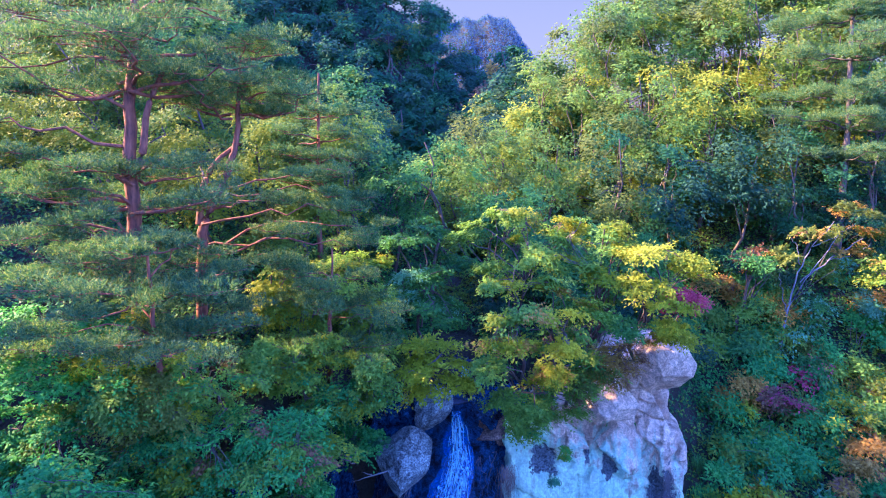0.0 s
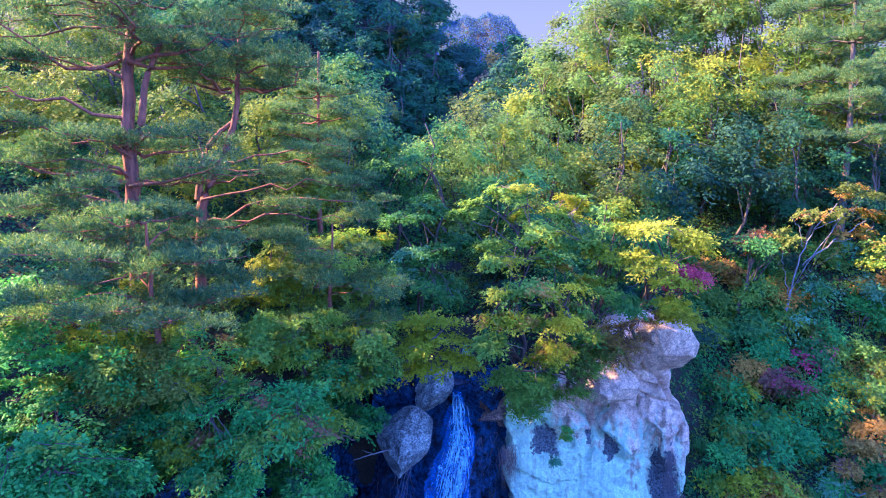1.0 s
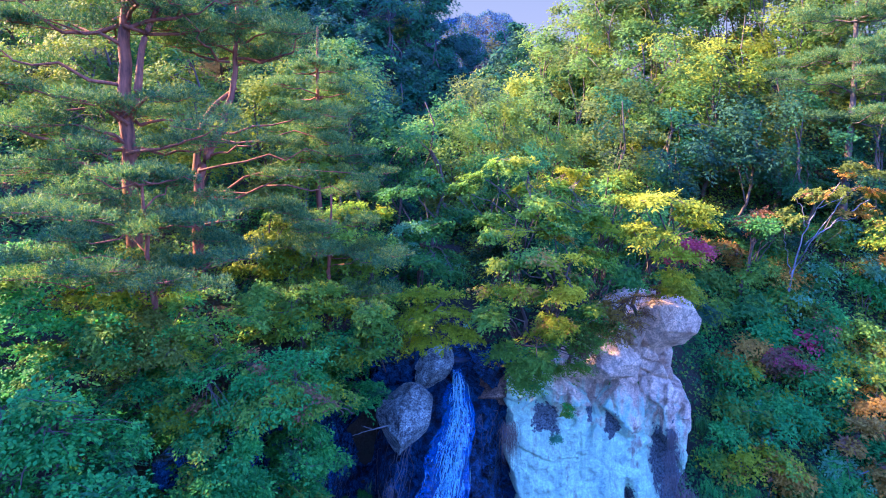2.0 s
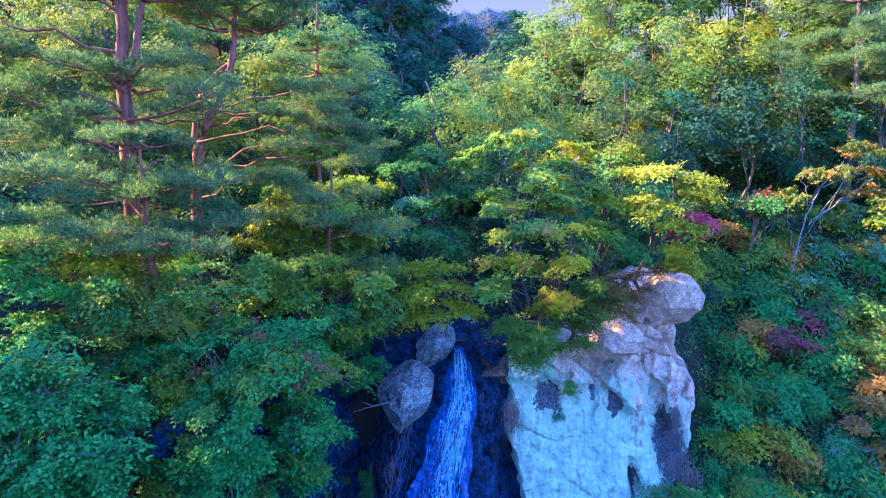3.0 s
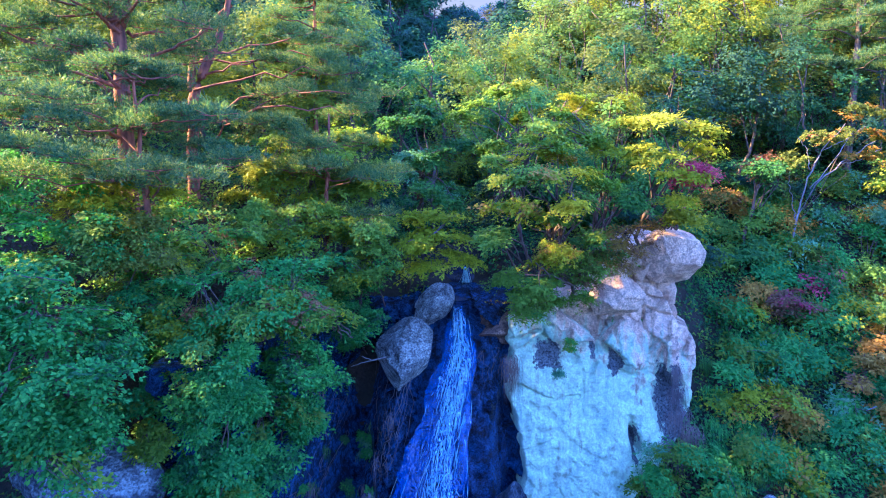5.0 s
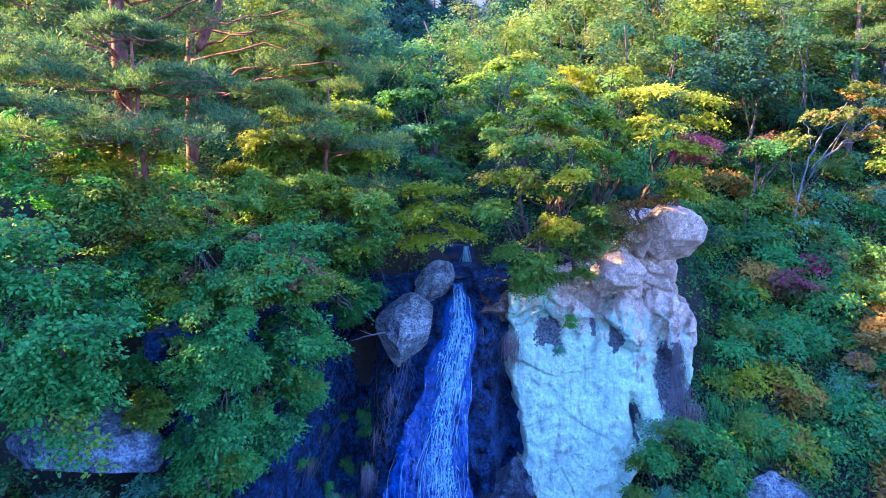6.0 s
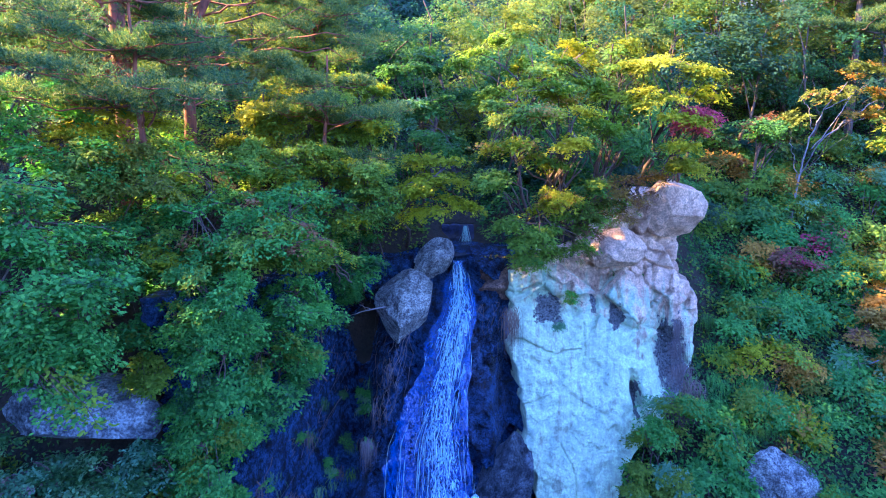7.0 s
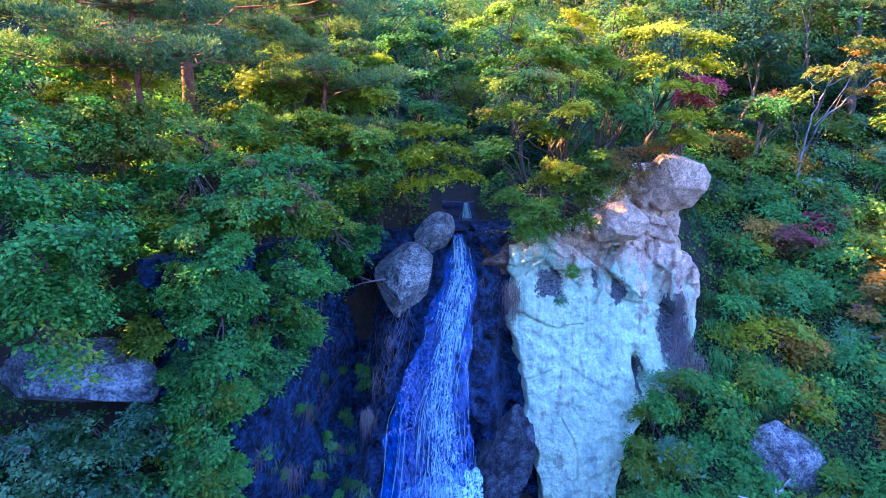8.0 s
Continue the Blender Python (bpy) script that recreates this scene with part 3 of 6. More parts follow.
# ---- the cliff and the fall ----
def blocks(x, z, seed, cell, depth):
    """Relief of a jointed rock face: tilted plates with sharp steps between them."""
    rng = np.random.RandomState(seed)
    lo, hi = np.array([x.min(), z.min()]), np.array([x.max(), z.max()])
    m = int((hi[0] - lo[0]) * (hi[1] - lo[1]) / cell ** 2) + 4
    c = rng.uniform(lo, hi, (m, 2))
    xw = x + 0.12 * wavy(x, z, seed + 1, 2.0, 3)
    zw = (z + 0.12 * wavy(x, z, seed + 2, 2.0, 3)) * 0.75
    d = (xw[..., None] - c[:, 0]) ** 2 + (zw[..., None] - c[:, 1] * 0.75) ** 2
    i = np.argmin(d, -1)
    two = np.sqrt(np.sort(np.partition(d, 1, -1)[..., :2], -1))
    groove = np.exp(-((two[..., 1] - two[..., 0]) / 0.03) ** 2) * depth * 0.25
    off, gx, gz = rng.uniform(-1, 1, m) * depth, rng.uniform(-0.28, 0.28, m), rng.uniform(-0.3, 0.3, m)
    return groove + off[i] + gx[i] * (x - c[i, 0]) + gz[i] * (z - c[i, 1])


def rock_face(name, label, x0, x1, z0, z1, face, material, step, thick, category="cliff"):
    """A face of rock, closed at the back; face(x, z) gives its y."""
    nx, nz = int((x1 - x0) / step) + 1, int((z1 - z0) / step) + 1
    gx, gz = np.meshgrid(np.linspace(x0, x1, nx), np.linspace(z0, z1, nz))
    px, gy, pz = face(gx, gz)
    V = np.stack([px, gy, pz], -1).reshape(-1, 3)
    i = np.arange(nz - 1)[:, None] * nx + np.arange(nx - 1)[None]
    F = np.stack([i, i + 1, i + nx + 1, i + nx], -1).reshape(-1, 4)
    rim = np.concatenate([np.arange(nx), np.arange(1, nz) * nx + nx - 1, (nz - 1) * nx + np.arange(nx - 2, -1, -1), np.arange(nz - 2, 0, -1) * nx])
    back = V[rim] + np.array([0, thick, 0])
    k = len(rim)
    b = len(V) + np.arange(k)
    side = np.stack([rim, b, np.roll(b, -1), np.roll(rim, -1)], -1)
    me = mesh_from(name, np.concatenate([V, back]), [F, side], [material], None, True)
    ob = new(name, me)
    return tagged(ob, label, category)


POCKET = (6.85, 5.2)   # a dark hollow in the cliff, x and z


CRACKS = [[(2.35, 7.75), (2.5, 7.45), (3.85, 6.8), (4.85, 6.95)], [(2.5, 5.0), (3.1, 5.15), (3.65, 5.45)], [(4.98, 7.9), (5.02, 7.1), (4.95, 6.45)],
          [(2.2, 8.95), (2.7, 9.0), (3.4, 9.2)], [(4.0, 3.9), (4.4, 3.2), (4.6, 1.8)], [(5.4, 9.1), (6.0, 8.2), (6.3, 7.5)],
          [(5.2, 10.4), (5.37, 9.8), (6.1, 9.85), (6.7, 10.4)], [(6.7, 11.5), (6.9, 10.8), (7.2, 10.0), (7.3, 9.2)], [(7.3, 11.2), (8.6, 11.35)], [(5.95, 9.6), (6.3, 8.5), (5.95, 7.9)], [(7.2, 10.0), (8.2, 9.7), (8.9, 9.9)]]


def crack_depth(x, z):
    """Depth of the long joints across the cliff, each a line of (x, z)."""
    best = np.full(x.shape, 9.0)
    xw, zw = x + 0.07 * wavy(x, z, 61, 3.0, 3), z + 0.07 * wavy(x, z, 62, 3.0, 3)
    for line in CRACKS:
        for (xa, za), (xb, zb) in zip(line, line[1:]):
            t = np.clip(((xw - xa) * (xb - xa) + (zw - za) * (zb - za)) / ((xb - xa) ** 2 + (zb - za) ** 2), 0, 1)
            best = np.minimum(best, np.hypot(xw - xa - t * (xb - xa), zw - za - t * (zb - za)))
    return (0.16 + 0.26 * smooth(8.2, 9.6, z)) * np.exp(-(best / (0.034 + 0.03 * smooth(8.2, 9.6, z))) ** 2) * (0.6 + 0.4 * wavy(x, z, 63, 1.4, 2))


def pale_face(x, z):
    left = 2.25 + 0.13 * np.clip(9 - z, 0, 9)
    right = np.interp(z, [0, 3, 4.4, 5.6, 7, 9, 11, 13], [5.6, 6.4, 7.6, 8.9, 9.4, 9.4, 9.0, 8.6])
    u = (x - 2.0) / 7.5
    px = left + (right - left) * u + 0.12 * wavy(z, z * 0.3, 31, 1.6, 3) * (1.6 * smooth(0.12, 0, u) - 2.2 * smooth(0.8, 1, u)) + 0.10 * wavy(z, z * 0.2, 37, 5.0, 3) * smooth(0.08, 0, u)
    top = np.interp(px, [1.5, 2.4, 4.6, 5.6, 6.6, 7.6, 9.5], [9.5, 9.9, 10.2, 11.0, 12.0, 12.6, 12.4]) + 0.2 * wavy(px, px * 0.2, 8, 2.2, 3)
    pz = 0.4 + (z - 0.4) / 12.4 * (top - 0.4)
    y = 19.15 - 0.25 * np.clip(9.5 - pz, 0, 9) + 0.12 * (px - 5.5) * smooth(4, 9, px)
    rough = smooth(7.2, 9.2, pz + 0.4 * (px - 5))
    y = y + blocks(px + 0.35 * pz, pz, 12, 1.2, 0.34) * (0.05 + 0.95 * rough) + blocks(px - 0.3 * pz, pz, 13, 0.7, 0.17) * (0.04 + 0.96 * rough) + 0.10 * wavy(px, pz, 14, 2.5, 5) + 0.05 * wavy(px, pz, 15, 9, 3)
    y = y + 1.5 * smooth(0.035, 0, u) ** 2 + 1.2 * smooth(0.93, 1.0, u) ** 2
    y = y + 0.8 * np.exp(-((px - POCKET[0] + 0.25 * (pz - POCKET[1])) / 0.16) ** 2 - ((pz - POCKET[1]) / 0.7) ** 2) + 0.5 * np.exp(-((px - 8.15) / 0.45) ** 2 - ((pz - 6.4) / 1.4) ** 2) + 0.35 * np.exp(-((px - 6.2 + 0.4 * (pz - 8.1)) / 0.22) ** 2 - ((pz - 8.1) / 0.45) ** 2)
    y = y + crack_depth(px, pz)
    y = y + 1.3 * smooth(0.985, 1.0, (z - 0.4) / 12.4)
    return px, y, pz


cliff = rock_face("pale_cliff", "pale pinkish cliff with a bluish-white mineral coat lower down", 2.0, 9.5, 0.4, 12.8, pale_face, ROCK_PALE, 0.045, 1.6)


def bed(x, z):
    """y of the wet wall that the water runs down."""
    y = np.interp(z, [0, 2.4, 3.2, 5, 7, 9, 10, 10.6], [15.6, 15.7, 16.1, 16.9, 17.9, 19.2, 19.9, 21.5])
    spur = np.exp(-((x + 1.9 - 0.15 * (z - 6)) / 0.55) ** 2) * smooth(8.2, 6.5, z)
    cave = np.exp(-((x + 3.0) / 0.9) ** 2) * smooth(2.5, 5, z) * smooth(9.5, 7.5, z)
    left = smooth(-3.6, -5.2, x) * (y - 13.6 + 0.1 * z)
    y = y - 1.3 * spur + 2.6 * cave - np.clip(left, 0, 9)
    return y + (19.95 - 0.25 * np.clip(9.5 - z, 0, 9) - y) * smooth(1.5, 2.3, x)


def wet_face(x, z):
    y = bed(x, z) + blocks(x + 0.5 * z, z, 22, 1.1, 0.28) + blocks(x + 0.3 * z, z, 23, 0.45, 0.13) + 0.14 * wavy(x, z, 24, 3, 5)
    return x + 0 * z, y, z + 0 * x


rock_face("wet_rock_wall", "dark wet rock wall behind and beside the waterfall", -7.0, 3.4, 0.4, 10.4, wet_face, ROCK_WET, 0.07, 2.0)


def fall_line(s):
    """Left and right edge of the water and its height along the fall, s from 0 at the lip to 1 at the pool."""
    z = 10.05 - 8.4 * s
    xl = np.interp(z, [2.4, 3.4, 4.9, 6.5, 7.6, 8.7, 9.6, 10.1], [-2.0, -1.85, -1.72, -0.95, -0.55, -0.1, 0.12, 0.3])
    xr = np.interp(z, [2.4, 3.4, 4.9, 6.5, 7.6, 8.7, 9.6, 10.1], [0.85, 0.80, 0.78, 0.85, 0.98, 1.06, 0.9, 0.62])
    return xl, xr, z


def build_fall():
    ob = holder("waterfall", "white and blue waterfall sliding down a dark wet rock wall", "waterfall")
    ns, nu = 150, 60
    s, u = np.meshgrid(np.linspace(0, 1, ns), np.linspace(0, 1, nu), indexing="ij")
    xl, xr, z = fall_line(s)
    xl = xl + 0.16 * wavy(z, z * 0.2, 51, 3.0, 4) + 0.10 * wavy(z, z * 0.1, 57, 11.0, 3)
    xr = xr + 0.10 * wavy(z, z * 0.2, 52, 3.0, 4)
    x = xl + (xr - xl) * u
    y = bed(x, z) - 0.56 - 0.12 * np.sin(np.pi * u) + 0.07 * wavy(x * 3, z * 0.4, 41, 1.6, 4)
    V = np.stack([x, y, z], -1).reshape(-1, 3)
    i = np.arange(ns - 1)[:, None] * nu + np.arange(nu - 1)[None]
    F = np.stack([i, i + 1, i + nu + 1, i + nu], -1).reshape(-1, 4)
    part_mesh("water_sheet", mesh_from("water_sheet", V, F, [WATER_FALL], None, False), ob)
    mid = np.interp(s, [0, 0.2, 0.45, 0.7, 1], [0.5, 0.55, 0.55, 0.66, 0.70]) + 0.03 * wavy(s * 9, s, 53, 1.0, 3)
    half = np.interp(s, [0, 0.1, 0.3, 0.5, 0.7, 1], [0.42, 0.36, 0.30, 0.24, 0.15, 0.16]) * (1 + 0.25 * wavy(s * 14, s * 3, 54, 1.0, 3))
    v = np.clip(mid + half * (2 * u - 1), 0, 1)
    x = xl + (xr - xl) * v
    y = bed(x, z) - 0.60 - 0.13 * np.sin(np.pi * v) - 0.10 * np.sin(np.pi * u) + 0.05 * wavy(x * 3, z * 0.5, 42, 2.0, 4)
    part_mesh("white_water", mesh_from("white_water", np.stack([x, y, z], -1).reshape(-1, 3), F, [WATER_CORE], None, False), ob, "aerated white core of the falling water")
    rng = np.random.RandomState(6)
    V, F, o = [], [], 0
    for j in range(800):
        a0 = rng.uniform(0, 0.97)
        strand = j % 14 == 0 and a0 > 0.5
        if strand:
            u0 = rng.uniform(-0.04, 0.5) if j % 5 else rng.uniform(0.92, 1.06)
            b0 = min(1, a0 + rng.uniform(0.10, 0.30))
        else:
            u0 = float(np.clip(rng.normal(0.55 + 0.12 * a0, 0.19 - 0.07 * a0), 0.03, 0.97))
            b0 = min(1, a0 + rng.uniform(0.012, 0.07))
        ss = np.linspace(a0, b0, 8)
        l_, r_, zz = fall_line(ss)
        drift = rng.normal(0, 0.025) * np.linspace(0, 1, 8) + 0.004 * np.sin(ss * 20 + j * 1.7)
        xx = l_ + (r_ - l_) * (u0 + drift)
        yy = bed(xx, zz) - 0.70 - 0.13 * math.sin(math.pi * u0) - rng.uniform(0, 0.10)
        w = (rng.uniform(0.003, 0.007) if strand else rng.uniform(0.002, 0.010)) * np.sin(np.linspace(0.2, 2.94, 8))
        P = np.stack([xx, yy, zz], -1)
        V.append(np.stack([P - np.array([1, 0, 0]) * w[:, None], P + np.array([1, 0, 0]) * w[:, None]], 1).reshape(-1, 3))
        i = o + np.arange(7)[:, None] * 2
        F.append(np.concatenate([i, i + 1, i + 3, i + 2], 1))
        o += 16
    tagged(part_mesh("water_thread", mesh_from("water_thread", np.concatenate(V), np.concatenate(F), [WATER_WHITE]), ob, "white threads of falling water"), kind="stuff")
    bm = bmesh.new()
    bmesh.ops.create_grid(bm, x_segments=40, y_segments=30, size=1)
    for v in bm.verts:
        px, py = v.co.x, v.co.y
        lift = 1.5 * math.exp(-((px - 0.5) ** 2 * 0.9 + (py - 0.8) ** 2 * 1.6))
        v.co = Vector((-0.55 + px * 1.7, 14.9 + py * 0.95, 1.75 + lift + 0.30 * noise.fractal(Vector((px * 5, py * 5, 1)), 1, 2, 5)))
    me = bpy.data.meshes.new("foam")
    bm.to_mesh(me)
    bm.free()
    me.materials.append(WATER_FOAM)
    part_mesh("foam", me, ob, "white foam where the water lands")
    return ob


build_fall()


def small_cascade():
    """A thread of white water over the step in the stream."""
    rng = np.random.RandomState(16)
    V, F = [], []
    for j in range(40):
        x = 0.9 + rng.normal(0, 0.035)
        t = np.linspace(0, 1, 6)
        P = np.stack([x + 0.11 * t * rng.normal(), 21.9 - 0.14 * t + rng.normal(0, 0.02), 11.02 - 0.8 * t], -1)
        w = np.full((6, 1), rng.uniform(0.002, 0.006))
        V.append(np.stack([P - [1, 0, 0] * w, P + [1, 0, 0] * w], 1).reshape(-1, 3))
        i = j * 12 + np.arange(5)[:, None] * 2
        F.append(np.concatenate([i, i + 1, i + 3, i + 2], 1))
    tagged(new("small_cascade", mesh_from("small_cascade", np.concatenate(V), np.concatenate(F), [WATER_WHITE])), "thin white cascade over a step in the stream", "waterfall", "", "stuff")


small_cascade()


def build_stream():
    n = 60
    t = np.linspace(0, 1, n)
    rows = []
    y = 19.7 + 4.4 * t
    z = 10.15 + 0.06 * (y - 19.7) + 0.75 * smooth(21.95, 22.1, y)
    for k in range(9):
        u = k / 8 - 0.5
        rows.append(np.stack([0.45 + 0.6 * np.sin(t * 5) * t + u * (0.5 + 0.8 * smooth(0, 0.1, t)), y, z + 0.02 * wavy(y, y * 0 + u * 9, 4, 6, 3)], -1))
    V = np.stack(rows, 1).reshape(-1, 3)
    i = np.arange(n - 1)[:, None] * 9 + np.arange(8)[None]
    F = np.stack([i, i + 1, i + 10, i + 9], -1).reshape(-1, 4)
    tagged(new("stream", mesh_from("stream", V, F, [STREAM], None, False)), "shallow mountain stream above the fall", "stream", "", "structure")
    X, Y = np.meshgrid(np.linspace(-5.8, 6.6, 60), np.linspace(-30, 16.2, 160))
    V = np.stack([X, Y, 1.35 + 0.02 * wavy(X, Y, 9, 4, 3)], -1).reshape(-1, 3)
    i = np.arange(159)[:, None] * 60 + np.arange(59)[None]
    F = np.stack([i, i + 1, i + 61, i + 60], -1).reshape(-1, 4)
    tagged(new("pool", mesh_from("pool", V, F, [WATER_POOL], None, False)), "dark blue pool below the waterfall", "water", "", "structure")


build_stream()

faceted_rock("boulder", "big grey boulder with flat worn faces wedged beside the waterfall", (-1.3, 17.9, 8.75), (1.08, 1.0, 1.4), ROCK_GREY, 6, 4, 0.045, (0, 8, 0), "boulder", "boulders at the fall", 0.16, 0.0,
             [(0.25, -0.5, 0.85, 0.54), (-0.75, -0.65, 0.1, 0.64), (0.5, -0.85, -0.05, 0.58), (-0.65, -0.45, -0.62, 0.62), (0.65, -0.4, -0.65, 0.54), (1, 0, 0.1, 0.74), (-0.55, -0.25, 0.8, 0.6)])
faceted_rock("boulder", "smaller grey boulder leaning at the lip of the fall", (-0.36, 19.6, 10.05), (0.60, 0.85, 0.92), ROCK_GREY, 8, 5, 0.05, (0, 40, 0), "boulder", "boulders at the fall", 0.0, 0.0,
             [(0.2, -0.6, 0.75, 0.66), (-0.7, -0.6, 0.1, 0.66), (0.6, -0.75, 0, 0.64)])
knob = faceted_rock("knob", "squarish pinkish knob of rock on top of the cliff", (8.05, 19.3, 12.0), (1.35, 1.15, 1.12), ROCK_PINK, 11, 4, 0.06, (0, 6, 8), "rock", "", 0.08, 0.0,
                    [(0.1, -1, 0.1, 0.66), (-1, -0.3, 0.05, 0.74), (1, -0.2, 0.05, 0.76), (0.15, -0.25, 1, 0.66), (0.1, -0.7, -0.75, 0.68), (0.8, -0.4, 0.6, 0.8)])
block = faceted_rock("block", "wedge of pale rock jutting from the cliff", (6.05, 18.75, 10.5), (1.0, 0.75, 0.78), ROCK_PINK, 15, 4, 0.06, (0, -14, 0), "rock", "", 0.0, 0.0,
                     [(-0.3, -0.8, 0.6, 0.6), (0.3, -0.85, -0.4, 0.6), (-0.8, -0.5, -0.1, 0.68), (0.75, -0.5, 0.45, 0.66), (-0.2, -0.4, -0.9, 0.62)])
for piece in (knob, block):
    piece.parent = cliff
    del piece["category"]
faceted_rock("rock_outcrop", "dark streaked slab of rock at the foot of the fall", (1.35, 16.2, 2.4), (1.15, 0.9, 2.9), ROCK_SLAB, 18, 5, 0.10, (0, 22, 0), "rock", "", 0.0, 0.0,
             [(-0.6, -0.8, 0.1, 0.6), (0.35, -0.9, 0.15, 0.66), (-0.8, -0.2, 0.5, 0.6), (0.1, -0.3, 1, 0.8)])
faceted_rock("rock_outcrop", "overhanging grey rock under the trees on the bank", (-8.7, 12.3, 7.6), (1.95, 1.1, 0.95), ROCK_BANK, 21, 7, 0.10, (0, 4, 0), "rock", "", 0.0, 0.0,
             [(-0.2, -0.9, 0.35, 0.58), (0.6, -0.7, 0.25, 0.60), (0.05, -0.5, -0.85, 0.50), (-0.7, -0.7, 0.0, 0.62), (0.2, -0.4, 0.9, 0.60)])
faceted_rock("boulder", "pale grey stone lying among shrubs on the slope", (11.4, 16.5, 3.05), (1.6, 0.9, 1.2), ROCK_GREY, 27, 6, 0.10, (0, 28, 0), "boulder", "", 0.0, 0.0, [(-0.3, -0.6, 0.8, 0.46), (0.5, -0.8, 0.2, 0.52), (-0.8, -0.5, -0.2, 0.6), (0.1, -0.2, 1.0, 0.5), (0.6, -0.3, 0.7, 0.55)])


# ---- trees ----
GREEN = [(G_DARK, 0.9), (G_MID, 4), (G_LIGHT, 2.5)]
SHADE = [(G_DARK, 3), (G_MID, 4), (GREY, 1)]
LIME = [(G_MID, 1.5), (LUSH_LIT, 4), (LEMON_LIT, 2.5)]
GOLD = [(G_LIGHT, 2.5), (G_YELLOW, 5), (YELLOW, 1.5), (ORANGE, 0.4)]
SUNLIT = [(G_LIGHT, 2), (G_YELLOW, 5), (YELLOW, 0.5)]
SLOPE = [(FRESH, 3), (G_LIGHT, 4), (G_YELLOW, 1)]
HILL_FRESH = [(G_LIGHT, 4), (OLIVE, 2), (G_YELLOW, 1)]
HILL_OLIVE = [(OLIVE, 3), (G_LIGHT, 2.5), (G_YELLOW, 1.5)]
HILL_GOLD = [(OLIVE, 1.5), (G_LIGHT, 2), (G_YELLOW, 3.5), (YELLOW, 0.4)]
COOL = [(FRESH, 3), (G_LIGHT, 2.5), (GREY, 2.5)]
WISPY = [(G_DARK, 3), (GREY, 1.5), (STRAW, 1)]
VALLEY = [(DEEP_SHADE, 3), (G_DARK, 3), (OLIVE, 2)]
MIXED = [(G_MID, 1), (RUSSET, 0.8), (LUSH_LIT, 3), (ORANGE, 0.5), (LEMON_LIT, 3.6)]
AUTUMN = [(ORANGE, 3), (G_YELLOW, 1), (RUSSET, 2)]


